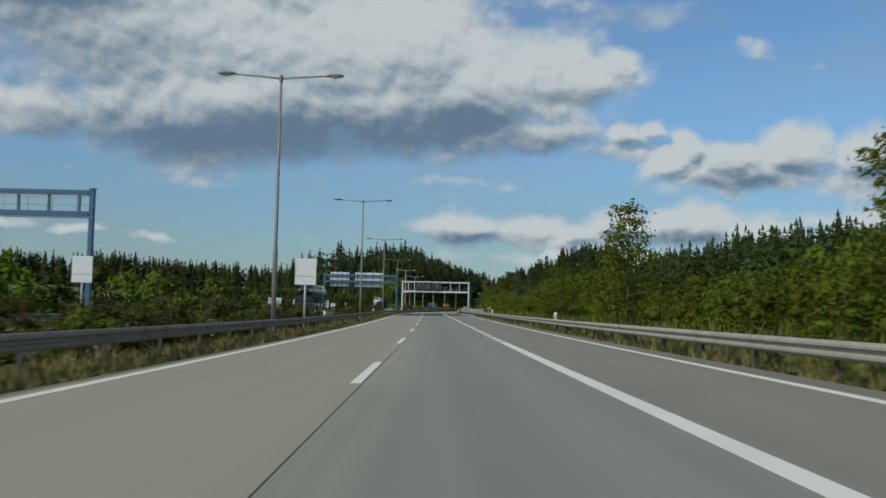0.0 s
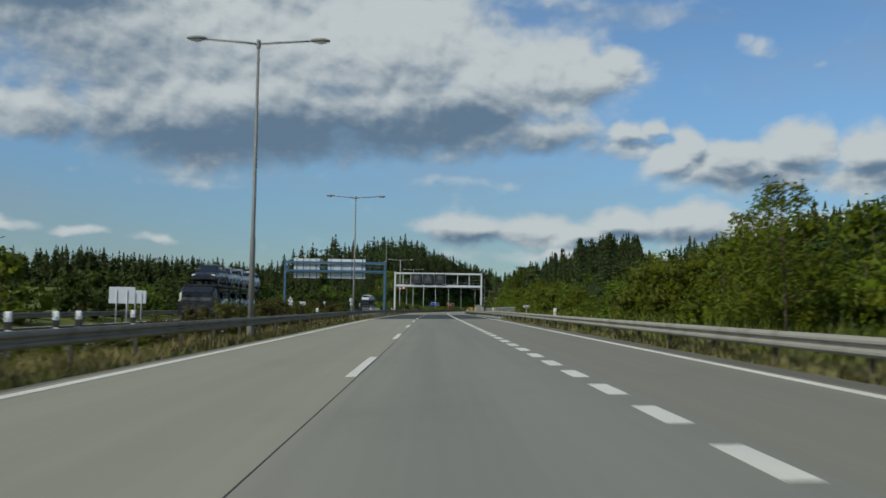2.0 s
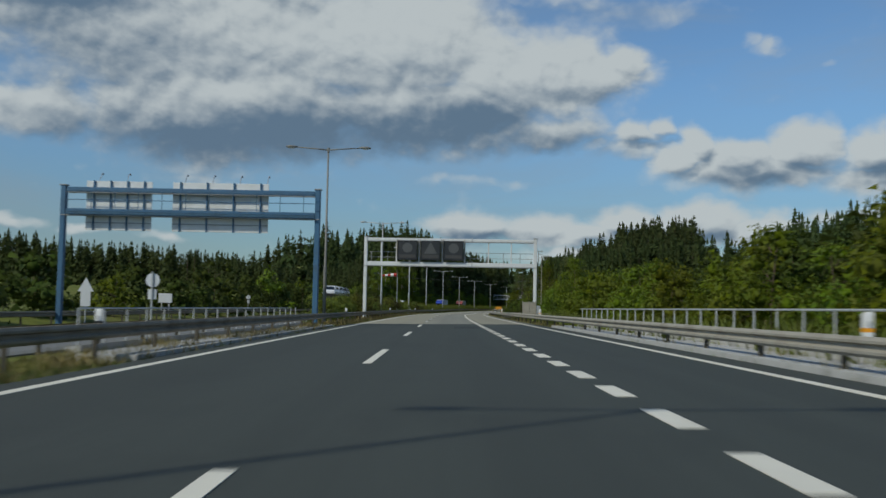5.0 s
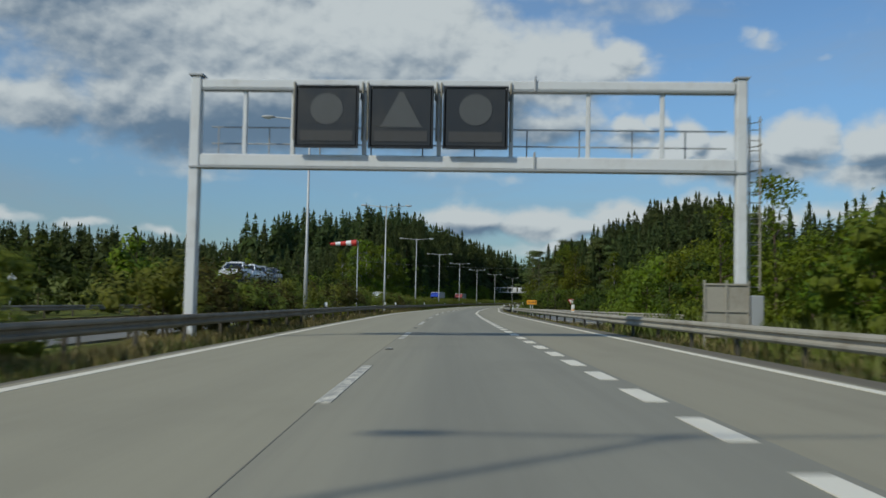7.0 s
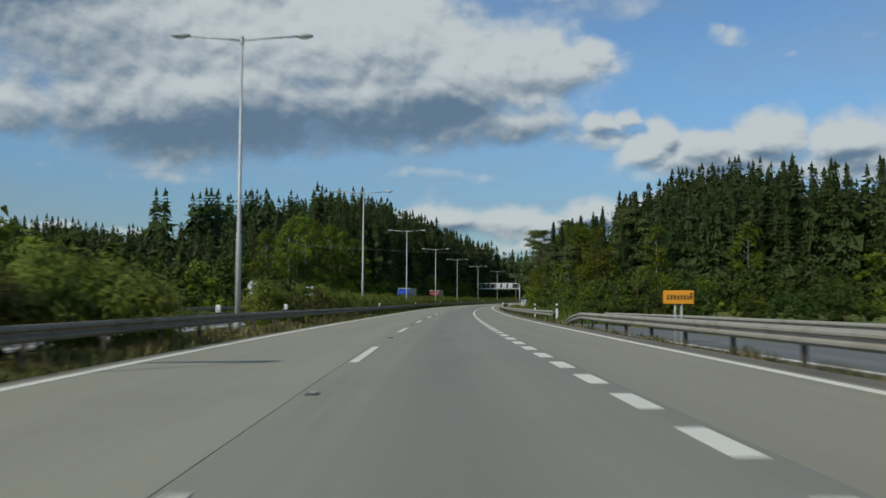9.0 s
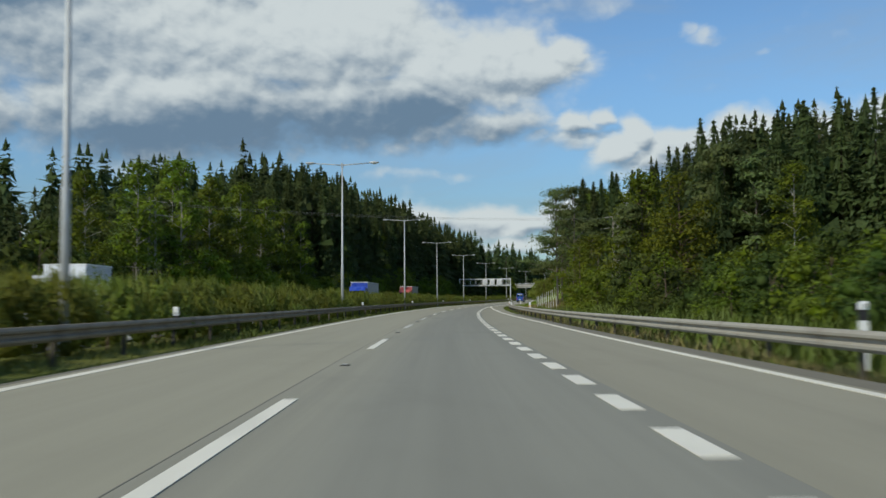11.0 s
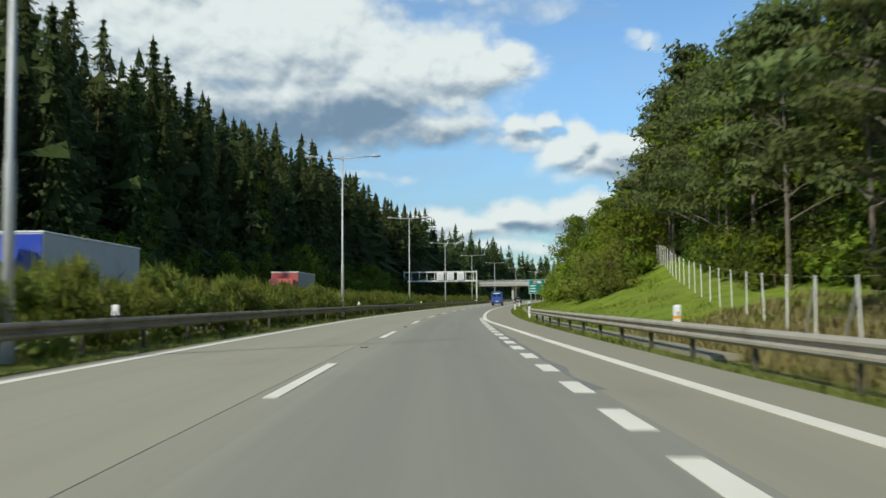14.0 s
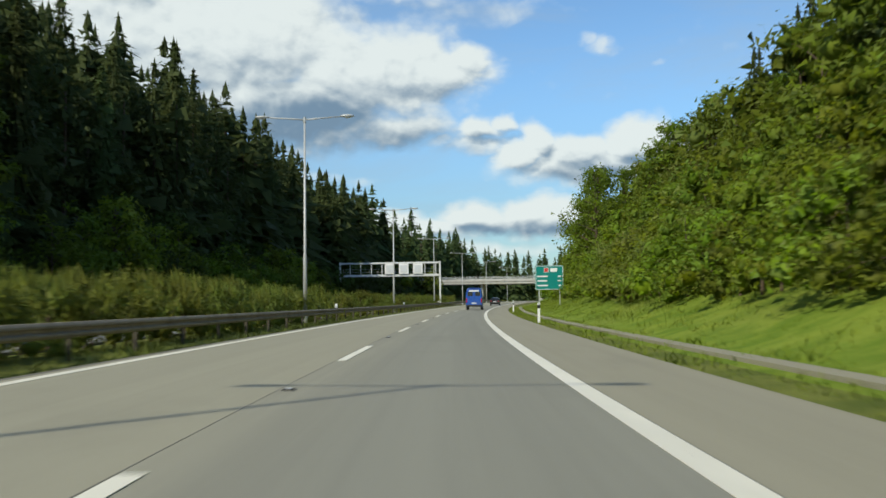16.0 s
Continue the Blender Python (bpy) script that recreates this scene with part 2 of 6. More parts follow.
def coat(name, colour, rough=0.5, metal=0.0, vary=0.15, grain=20.0, grime=(0.12, 0.11, 0.09), dirt=0.15, bumpy=0.1, spec=0.5):
    """Painted or plain stuff with grime patches and fine grain."""
    m, n, shader, _ = material(name)
    where = n.add("ShaderNodeTexCoord").outputs["Object"]
    fine, wide = n.noise(where, grain, 5.0, 0.6), n.noise(where, 1.3, 6.0, 0.62)
    tone = n.mix(n.math("MULTIPLY", fine, vary), colour, tuple(c * 0.55 for c in colour))
    tone = n.mix(n.math("MULTIPLY", n.ramp(wide, 0.45, 0.75), dirt), tone, grime)
    n.put(shader.inputs["Base Color"], tone)
    shader.inputs["Metallic"].default_value = metal
    shader.inputs["Specular IOR Level"].default_value = spec
    n.put(shader.inputs["Roughness"], n.ramp(wide, 0.3, 0.7, max(rough - 0.08, 0.02), min(rough + 0.12, 1.0)))
    if bumpy:
        bump(n, shader, fine, bumpy, 0.01)
    return m


def paving(name, colour, dark, streak=0.5, patch=0.35, speckle=0.25, rough=0.85, fades=None):
    """Road surface: long wear streaks along the lanes, blotches and aggregate; its UV map holds metres across and along.
    fades: the neighbouring slab's colour, into which the wear thins out, and the offsets between which it does."""
    m, n, shader, _ = material(name)
    uv = n.add("ShaderNodeUVMap").outputs[0]
    tracks = n.noise(n.stretch(uv, 0.9, 0.012, 1.0), 1.0, 5.0, 0.6)
    smear = n.noise(n.stretch(uv, 4.0, 0.05, 1.0), 1.0, 4.0, 0.6)
    blots = n.noise(n.stretch(uv, 0.35, 0.16, 1.0), 1.0, 6.0, 0.65)
    stone = n.noise(uv, 55.0, 3.0, 0.7)
    base = colour
    if fades:
        across = n.add("ShaderNodeSeparateXYZ")
        n.put(across.inputs[0], uv)
        drift = n.math("ADD", across.outputs[0], n.math("MULTIPLY", n.math("SUBTRACT", n.noise(n.stretch(uv, 0.25, 0.03, 1.0), 1.0, 5.0, 0.6), 0.5), 1.5))
        base = n.mix(n.ramp(drift, fades[1], fades[2]), fades[0], colour)
    tone = n.mix(n.math("MULTIPLY", n.ramp(tracks, 0.36, 0.66), streak), base, dark)
    tone = n.mix(n.math("MULTIPLY", n.ramp(smear, 0.42, 0.7), streak * 0.35), tone, dark)
    tone = n.mix(n.math("MULTIPLY", n.ramp(blots, 0.5, 0.75), patch), tone, tuple(c * 0.75 for c in dark))
    tone = n.mix(n.math("MULTIPLY", n.math("SUBTRACT", stone, 0.3), speckle), tone, tuple(c * 0.5 for c in dark))
    n.put(shader.inputs["Base Color"], tone)
    shader.inputs["Roughness"].default_value = rough
    shader.inputs["Specular IOR Level"].default_value = 0.35
    bump(n, shader, stone, 0.25, 0.006)
    return m


def road_paint(name, colour, worn):
    """Line paint that has flaked off in places down to the concrete."""
    m, n, shader, _ = material(name)
    where = n.add("ShaderNodeNewGeometry").outputs["Position"]
    flake = n.noise(where, 6.0, 6.0, 0.7)
    grime = n.noise(n.stretch(where, 1.0, 0.4, 1.0), 1.2, 5.0, 0.6)
    tone = n.mix(n.math("MULTIPLY", n.ramp(grime, 0.35, 0.7), 0.35), colour, tuple(c * 0.72 for c in colour))
    tone = n.mix(n.ramp(flake, worn, worn + 0.1), tone, (0.27, 0.265, 0.235))
    n.put(shader.inputs["Base Color"], tone)
    shader.inputs["Roughness"].default_value = 0.6
    bump(n, shader, flake, 0.2, 0.003)
    return m


def foliage(name, colour, tip, through=0.3, spread=0.3):
    """Leaves or needles: tone differs from plant to plant and from leaf to leaf; some light comes through."""
    m, n, shader, out = material(name)
    plant = n.add("ShaderNodeObjectInfo").outputs["Random"]
    leaf = n.add("ShaderNodeNewGeometry").outputs["Random Per Island"]
    where = n.add("ShaderNodeTexCoord").outputs["Object"]
    clump = n.math("ADD", n.math("MULTIPLY", n.noise(where, 0.7, 3.0, 0.6), 0.55), n.math("MULTIPLY", n.noise(where, 0.11, 2.0, 0.5), 0.45))
    tone = n.mix(n.ramp(clump, 0.35, 0.68), colour, tip)
    tone = n.mix(n.math("MULTIPLY", leaf, 0.3), tone, tuple(c * 0.6 for c in colour))
    hsv = n.add("ShaderNodeHueSaturation")
    n.put(hsv.inputs["Hue"], n.math("MULTIPLY_ADD", plant, 0.045, 0.478))
    n.put(hsv.inputs["Value"], n.math("MULTIPLY_ADD", plant, spread * 2, 1.0 - spread))
    n.put(hsv.inputs["Saturation"], n.math("MULTIPLY_ADD", leaf, 0.2, 0.88))
    n.put(hsv.inputs["Color"], tone)
    n.put(shader.inputs["Base Color"], hsv.outputs[0])
    shader.inputs["Roughness"].default_value = 0.75
    shader.inputs["Specular IOR Level"].default_value = 0.1
    glow = n.add("ShaderNodeBsdfTranslucent")
    n.put(glow.inputs["Color"], n.mix(0.5, hsv.outputs[0], tip))
    both = n.add("ShaderNodeMixShader")
    both.inputs[0].default_value = through
    n.put(both.inputs[1], shader.outputs[0])
    n.put(both.inputs[2], glow.outputs[0])
    n.put(out.inputs["Surface"], both.outputs[0])
    return m


def soil(name, low=(0.095, 0.118, 0.024), high=(0.165, 0.180, 0.040), dry=0.45):
    """Grass-covered ground: greens, straw and bare earth in patches."""
    m, n, shader, _ = material(name)
    where = n.add("ShaderNodeNewGeometry").outputs["Position"]
    wide, mid, fine = n.noise(where, 0.06, 5.0, 0.6), n.noise(where, 0.7, 6.0, 0.65), n.noise(where, 22.0, 5.0, 0.7)
    tone = n.mix(n.ramp(mid, 0.35, 0.65), low, high)
    tone = n.mix(n.math("MULTIPLY", n.ramp(wide, 0.45, 0.66), dry), tone, (0.19, 0.165, 0.06))
    tone = n.mix(n.math("MULTIPLY", n.ramp(fine, 0.4, 0.8), 0.3), tone, tuple(c * 0.45 for c in low))
    n.put(shader.inputs["Base Color"], tone)
    shader.inputs["Roughness"].default_value = 0.95
    shader.inputs["Specular IOR Level"].default_value = 0.1
    bump(n, shader, fine, 0.3, 0.02)
    return m


M = {
    "lane_left": paving("pale_worn_concrete", (0.342, 0.318, 0.230), (0.262, 0.245, 0.180), 0.35, 0.2),
    "lane_right": paving("grey_worn_concrete", (0.272, 0.262, 0.208), (0.205, 0.198, 0.160), 0.5, 0.25, fades=((0.335, 0.313, 0.231), -0.3, 1.5)),
    "lane_merge": paving("brown_grey_concrete", (0.266, 0.248, 0.182), (0.200, 0.187, 0.140), 0.4, 0.25),
    "lane_pale": paving("pale_brown_concrete", (0.318, 0.293, 0.211), (0.243, 0.224, 0.163), 0.35, 0.25),
    "asphalt": paving("dark_asphalt", (0.058, 0.066, 0.056), (0.042, 0.048, 0.041), 0.5, 0.4, 0.4),
    "asphalt_patch": paving("fresh_asphalt_patch", (0.036, 0.041, 0.036), (0.028, 0.031, 0.028), 0.4, 0.3, 0.4),
    "asphalt_old": paving("old_grey_asphalt", (0.20, 0.20, 0.185), (0.12, 0.12, 0.11), 0.5, 0.4, 0.3),
    "shoulder": paving("dirty_shoulder", (0.215, 0.197, 0.148), (0.12, 0.107, 0.08), 0.6, 0.6, 0.5),
    "sealing": paving("grey_sealing_strip", (0.215, 0.215, 0.195), (0.15, 0.152, 0.14), 0.5, 0.6, 0.4),
    "joint": coat("tar_joint", (0.06, 0.058, 0.05), 0.7, vary=0.6),
    "joint_faint": coat("worn_joint", (0.245, 0.233, 0.182), 0.8, vary=0.6),
    "line": road_paint("road_line_paint", (0.80, 0.755, 0.62), 0.66),
    "line_worn": road_paint("worn_line_paint", (0.75, 0.71, 0.585), 0.45),
    "zinc": coat("galvanised_steel", (0.36, 0.335, 0.275), 0.75, 0.0, 0.3, 12.0, (0.16, 0.135, 0.10), 0.55, spec=0.3),
    "zinc_dark": coat("weathered_steel_rail", (0.315, 0.270, 0.198), 0.85, 0.0, 0.3, 12.0, (0.14, 0.112, 0.078), 0.6, spec=0.2),
    # barrier posts: zinc darkened in the colour to imitate shade behind the beam
    "zinc_post": coat("shade_toned_steel_post", (0.095, 0.085, 0.065), 0.85, 0.0, 0.3, 12.0, (0.05, 0.045, 0.035), 0.6, spec=0.2),
    "zinc_pole": coat("pale_galvanised_pole", (0.52, 0.53, 0.52), 0.5, 0.25, 0.25, 9.0, (0.22, 0.20, 0.17), 0.3),
    "zinc_old": coat("dull_grey_pole", (0.24, 0.235, 0.21), 0.6, 0.2, 0.3, 9.0, (0.10, 0.09, 0.07), 0.4),
    "gantry_paint": coat("off_white_gantry_paint", (0.66, 0.67, 0.66), 0.45, 0.0, 0.15, 6.0, (0.30, 0.27, 0.22), 0.3),
    "blue_steel": coat("blue_painted_steel", (0.055, 0.14, 0.24), 0.5, 0.0, 0.2, 8.0, (0.05, 0.06, 0.07), 0.35),
    "sign_back": coat("aluminium_sign_back", (0.62, 0.64, 0.65), 0.5, 0.2, 0.15, 3.0, (0.4, 0.4, 0.38), 0.3),
    "board_white": coat("white_board", (0.72, 0.73, 0.71), 0.5, 0.0, 0.1, 4.0, (0.4, 0.38, 0.33), 0.25),
    "sign_white": coat("white_sign_face", (0.78, 0.78, 0.76), 0.4, 0.0, 0.05, 5.0, (0.45, 0.43, 0.4), 0.15),
    "sign_black": coat("black_sign_housing", (0.022, 0.024, 0.026), 0.45, 0.0, 0.2, 6.0, (0.05, 0.05, 0.048), 0.4),
    "led_grey": coat("unlit_lamp_field", (0.085, 0.09, 0.09), 0.6, 0.0, 0.6, 60.0, (0.09, 0.09, 0.09), 0.2),
    "led_bar": coat("unlit_text_field", (0.055, 0.054, 0.052), 0.6, 0.0, 0.6, 60.0, (0.06, 0.06, 0.06), 0.2),
    "sign_teal": coat("green_motorway_sign", (0.0, 0.20, 0.17), 0.4, 0.0, 0.05, 5.0, (0.05, 0.15, 0.13), 0.15),
    "sign_orange": coat("orange_detour_sign", (0.86, 0.36, 0.02), 0.4, 0.0, 0.08, 5.0, (0.5, 0.25, 0.05), 0.2),
    "red": coat("red_paint", (0.55, 0.03, 0.02), 0.45, 0.0, 0.1, 6.0),
    "black": coat("black_rubber", (0.02, 0.02, 0.02), 0.7, 0.0, 0.3, 12.0),
    "white_plastic": coat("white_plastic", (0.80, 0.80, 0.78), 0.5, 0.0, 0.08, 8.0, (0.4, 0.37, 0.3), 0.25),
    "concrete": coat("bridge_concrete", (0.50, 0.49, 0.45), 0.85, 0.0, 0.3, 14.0, (0.2, 0.19, 0.165), 0.5, 0.3),
    "bark": coat("spruce_bark", (0.13, 0.09, 0.06), 0.9, 0.0, 0.6, 9.0, (0.05, 0.045, 0.035), 0.5, 0.8),
    "bark_pine": coat("orange_pine_bark", (0.17, 0.145, 0.115), 0.9, 0.0, 0.6, 8.0, (0.11, 0.085, 0.065), 0.5, 0.8),
    "bark_birch": coat("pale_birch_bark", (0.34, 0.32, 0.28), 0.85, 0.0, 0.4, 5.0, (0.06, 0.055, 0.05), 0.6, 0.5),
    "needles": foliage("spruce_needles", (0.068, 0.094, 0.032), (0.106, 0.136, 0.044), 0.40, 0.24),
    "needles_pine": foliage("pine_needles", (0.100, 0.132, 0.044), (0.182, 0.218, 0.070), 0.36, 0.22),
    "leaves": foliage("broad_leaves", (0.102, 0.150, 0.014), (0.215, 0.265, 0.028), 0.36, 0.25),
    "leaves_roadside": foliage("yellowish_roadside_leaves", (0.100, 0.130, 0.012), (0.200, 0.232, 0.022), 0.36, 0.26),
    # deeper-toned broad leaves; below the trees this tone stands in for shade
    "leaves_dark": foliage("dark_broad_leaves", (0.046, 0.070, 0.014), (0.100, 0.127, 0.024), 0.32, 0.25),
    "leaves_bright": foliage("bright_green_leaves", (0.135, 0.198, 0.014), (0.285, 0.338, 0.034), 0.4, 0.22),
    "leaves_olive": foliage("olive_hedge_leaves", (0.168, 0.202, 0.036), (0.322, 0.348, 0.074), 0.58, 0.2),
    "leaves_brown": foliage("browning_shrub_leaves", (0.080, 0.074, 0.020), (0.160, 0.142, 0.038), 0.4, 0.3),
    "grass": foliage("verge_grass_blades", (0.130, 0.165, 0.030), (0.235, 0.248, 0.060), 0.25, 0.1),
    "grass_bright": foliage("mown_slope_grass", (0.165, 0.240, 0.021), (0.285, 0.345, 0.045), 0.34, 0.1),
    "straw": foliage("dry_grass_blades", (0.24, 0.205, 0.078), (0.40, 0.345, 0.145), 0.25, 0.1),
    "soil": soil("grassy_ground"),
    "lawn": soil("mown_grass_ground", (0.122, 0.188, 0.018), (0.215, 0.272, 0.036), 0.2),
    "meadow": soil("dry_meadow_ground", (0.170, 0.158, 0.052), (0.275, 0.245, 0.092), 0.4),
    "van_blue": coat("blue_van_paint", (0.022, 0.085, 0.36), 0.3, 0.0, 0.05, 5.0),
    "truck_blue": coat("blue_truck_paint", (0.03, 0.07, 0.40), 0.3, 0.0, 0.05, 5.0),
    "truck_red": coat("red_truck_paint", (0.40, 0.09, 0.08), 0.35, 0.0, 0.05, 5.0),
    "car_white": coat("white_car_paint", (0.75, 0.76, 0.77), 0.25, 0.0, 0.03, 5.0),
    "car_dark": coat("black_car_paint", (0.02, 0.021, 0.024), 0.25, 0.0, 0.05, 5.0),
    "car_silver": coat("silver_car_paint", (0.40, 0.41, 0.42), 0.3, 0.6, 0.05, 5.0),
    "glass": coat("dark_window_glass", (0.015, 0.018, 0.02), 0.06, 0.0, 0.0, 5.0, dirt=0.0, bumpy=0.0, spec=0.8),
    "tail_light": coat("red_lamp_glass", (0.45, 0.01, 0.01), 0.2, 0.0, 0.05, 5.0, dirt=0.0),
    "tarpaulin": coat("grey_white_tarpaulin", (0.55, 0.56, 0.56), 0.6, 0.0, 0.1, 4.0),
    "grey_metal": coat("grey_cabinet_paint", (0.36, 0.37, 0.37), 0.5, 0.1, 0.15, 8.0),
}


# ---------------------------------------------------------------- mesh tools
class Shape:
    """Collects corners and faces of one part."""

    def __init__(self):
        self.v, self.f = [], []

    def quad_loop(self, ring_a, ring_b, closed=True):
        n = len(ring_a)
        for k in range(n if closed else n - 1):
            j = (k + 1) % n
            self.f.append((ring_a[k], ring_a[j], ring_b[j], ring_b[k]))

    def ring(self, points):
        start = len(self.v)
        self.v.extend([tuple(p) for p in points])
        return list(range(start, start + len(points)))

    def box(self, x, y, z, sx, sy, sz, chamfer=0.0, turn=None):
        """A box round its centre, with its edges along z and its rim chamfered."""
        c = min(chamfer, sx / 2.01, sy / 2.01, sz / 2.01)
        hx, hy, hz = sx / 2, sy / 2, sz / 2

        def outline(d):
            a, b = hx - d, hy - d
            return [(a - c, -b), (a, -b + c), (a, b - c), (a - c, b), (-a + c, b), (-a, b - c), (-a, -b + c), (-a + c, -b)] if c else \
                [(a, -b), (a, b), (-a, b), (-a, -b)]

        levels = [(-hz, c), (-hz + c, 0), (hz - c, 0), (hz, c)] if c else [(-hz, 0), (hz, 0)]
        rings = []
        for level, d in levels:
            pts = [Vector((px, py, level)) for px, py in outline(d)]
            if turn is not None:
                pts = [turn @ q for q in pts]
            rings.append(self.ring([(q[0] + x, q[1] + y, q[2] + z) for q in pts]))
        for a, b in zip(rings, rings[1:]):
            self.quad_loop(a, b)
        self.f.append(tuple(reversed(rings[0])))
        self.f.append(tuple(rings[-1]))
        return self

    def tube(self, points, radii, sides=8, capped=True):
        """A round bar through points."""
        points = [Vector(p) for p in points]
        if not hasattr(radii, "__len__"):
            radii = [radii] * len(points)
        rings = []
        for k, (p, r) in enumerate(zip(points, radii)):
            way = (points[min(k + 1, len(points) - 1)] - points[max(k - 1, 0)]).normalized()
            side = way.cross(Vector((0, 0, 1)))
            side = Vector((1, 0, 0)) if side.length < 1e-3 else side.normalized()
            other = side.cross(way)
            rings.append(self.ring([p + r * (math.cos(t) * side + math.sin(t) * other) for t in
                                    [2 * math.pi * n / sides for n in range(sides)]]))
        for a, b in zip(rings, rings[1:]):
            self.quad_loop(a, b)
        if capped:
            self.f.append(tuple(reversed(rings[0])))
            self.f.append(tuple(rings[-1]))
        return self

    def sweep(self, sections, closed=True, caps=True):
        """Skin over a row of outlines with equal numbers of points."""
        rings = [self.ring(s) for s in sections]
        for a, b in zip(rings, rings[1:]):
            self.quad_loop(a, b, closed)
        if caps and closed:
            self.f.append(tuple(reversed(rings[0])))
            self.f.append(tuple(rings[-1]))
        return self

    def prism(self, outline, x0, x1):
        """An outline of (y, z) points drawn out from x0 to x1."""
        return self.sweep([[(x0, y, z) for y, z in outline], [(x1, y, z) for y, z in outline]])

    def mesh(self, name):
        m = bpy.data.meshes.new(name)
        m.from_pydata(self.v, [], self.f)
        bm = bmesh.new()
        bm.from_mesh(m)
        bmesh.ops.recalc_face_normals(bm, faces=bm.faces)
        bm.to_mesh(m)
        bm.free()
        return m


def part(name, shape, mat, parent=None, label="", smooth=False):
    data = shape if isinstance(shape, bpy.types.Mesh) else shape.mesh(name)
    if not data.materials:
        data.materials.append(M[mat])
    if smooth:
        for face in data.polygons:
            face.use_smooth = True
    ob = new(name, data)
    ob.parent = parent
    return tagged(ob, label)


def thing(name, label, category, group="", kind=""):
    return tagged(new(name), label, category, group, kind)


def laid(ob, s, u, z=0.0, turn=0.0, size=1.0):
    ob.matrix_world = stand(s, u, z, turn, size)
    return ob


def structure(name, data, mat, label="", category="road"):
    data.materials.append(M[mat])
    ob = new(name, data)
    return tagged(ob, label, category, kind="structure")


def strip(name, s0, s1, left, right, z, mat, label, category="road", step=2.0, cols=1, thick=0.12):
    """A slab that follows the road between two offsets, given as numbers or as functions of s."""
    ss = np.append(np.arange(s0, s1, step), s1)
    f_l = left if callable(left) else (lambda s: left)
    f_r = right if callable(right) else (lambda s: right)
    verts, faces, uvs = [], [], []
    for s in ss:
        a, b = f_l(s), f_r(s)
        for k in range(cols + 1):
            u = a + (b - a) * k / cols
            verts.append(tuple(at(s, u, z)))
            uvs.append((u, s))
        verts.append(tuple(at(s, b, z - thick)))
        verts.append(tuple(at(s, a, z - thick)))
        uvs += [(b, s), (a, s)]
    n = cols + 3
    for i in range(len(ss) - 1):
        for k in range(n):
            j = (k + 1) % n
            faces.append((i * n + k, i * n + j, (i + 1) * n + j, (i + 1) * n + k))
    faces.append(tuple(range(n)))
    faces.append(tuple(reversed(range((len(ss) - 1) * n, len(ss) * n))))
    m = bpy.data.meshes.new(name)
    m.from_pydata(verts, [], faces)
    layer = m.uv_layers.new(name="UVMap")
    at_vertex = np.array(uvs)[[lp.vertex_index for lp in m.loops]]
    layer.data.foreach_set("uv", at_vertex.astype(np.float32).ravel())
    m.update()
    return structure(name, m, mat, label, category)


def flat_pose(s, u, z, length):
    """The pose of a flat mark of that length lying on the road's slope."""
    ahead = (at(s + length / 2, u) - at(s - length / 2, u)).normalized()
    side = (at(s, u + 0.5) - at(s, u - 0.5)).normalized()
    up = side.cross(ahead).normalized()
    m = Matrix((side, ahead, up)).transposed().to_4x4()
    m.translation = (at(s + length / 2, u) + at(s - length / 2, u)) / 2 + up * z
    return m


# ---------------------------------------------------------------- ground
def swell(s, u):
    """Height of the ground over the road's own level."""
    s, u = np.asarray(s, float), np.asarray(u, float)
    cut = np.clip((s - 428) / 66, 0, 1)
    right = np.interp(u, [7.0, 8.6, 11.0, 13.0, 20.0, 30.0, 120.0], [0, 0.12, 1.0, 1.9, 4.9, 8.0, 9.0]) * cut
    open_right = np.interp(u, [7.0, 9.0, 14.0, 40.0, 90.0, 300.0], [0, -0.1, 0.3, 0.6, 3.0, 9.0]) * (1 - cut)
    wood = np.clip((s - 360) / 60, 0, 1)
    left = np.interp(-u, [20.0, 24.0, 34.0, 60.0, 200.0], [0, 0.3, 2.2, 4.0, 6.0]) * wood
    open_left = np.interp(-u, [4.5, 6.0, 8.2, 9.0, 20.0, 24.0, 60.0, 200.0], [0, 0.05, -0.05, -0.15, -0.15, 0.1, 0.3, 2.0]) * np.where(u < -4.5, 1, 0)
    far = np.clip((np.abs(u) - 250) / 900, 0, 1) * 10
    dip = 0.4 * np.exp(-((u - 11.0) / 2.9) ** 4) * np.clip((s - 232) / 8, 0, 1) * np.clip((338 - s) / 8, 0, 1)
    hill = 17.5 * np.clip((s - 475) / 140, 0, 1) * np.clip((-u - 27) / 36, 0, 1) * np.clip((800 - s) / 150, 0.15, 1) * np.clip((175 + u) / 60, 0, 1)
    rise = 13.0 * np.clip((s - 420) / 140, 0, 1) * np.clip((u - 26) / 32, 0, 1) * np.clip((900 - s) / 150, 0.1, 1)
    return np.where(u > 0, right + open_right - dip + rise, left + open_left + hill) + far


def under(s, u):
    """Ground level at a spot, a little below the slabs of the roads."""
    return float(swell(s, u)) - 0.06


GROUND_S = np.unique(np.concatenate([[-1400, -900, -500, -260, -140], np.arange(-80, 560, 4.0), np.arange(560, 920, 8.0), [1000, 1150, 1400, 1800, 2400, 3300]]))
GROUND_U = np.array([-1300, -900, -600, -400, -280, -200, -150, -110, -80, -60, -48, -40, -34, -29, -24, -20.5, -18, -14, -9.5, -8.3, -7.2,
                     -6.2, -5.2, -4.6, -3, 0, 3, 6, 7.1, 7.7, 8.4, 9.2, 10, 11, 12.5, 14, 16, 19, 23, 28, 34, 42, 55, 70, 90, 120, 160,
                     220, 300, 420, 600, 900, 1250.0])
gs, gu = np.meshgrid(GROUND_S, GROUND_U, indexing="ij")
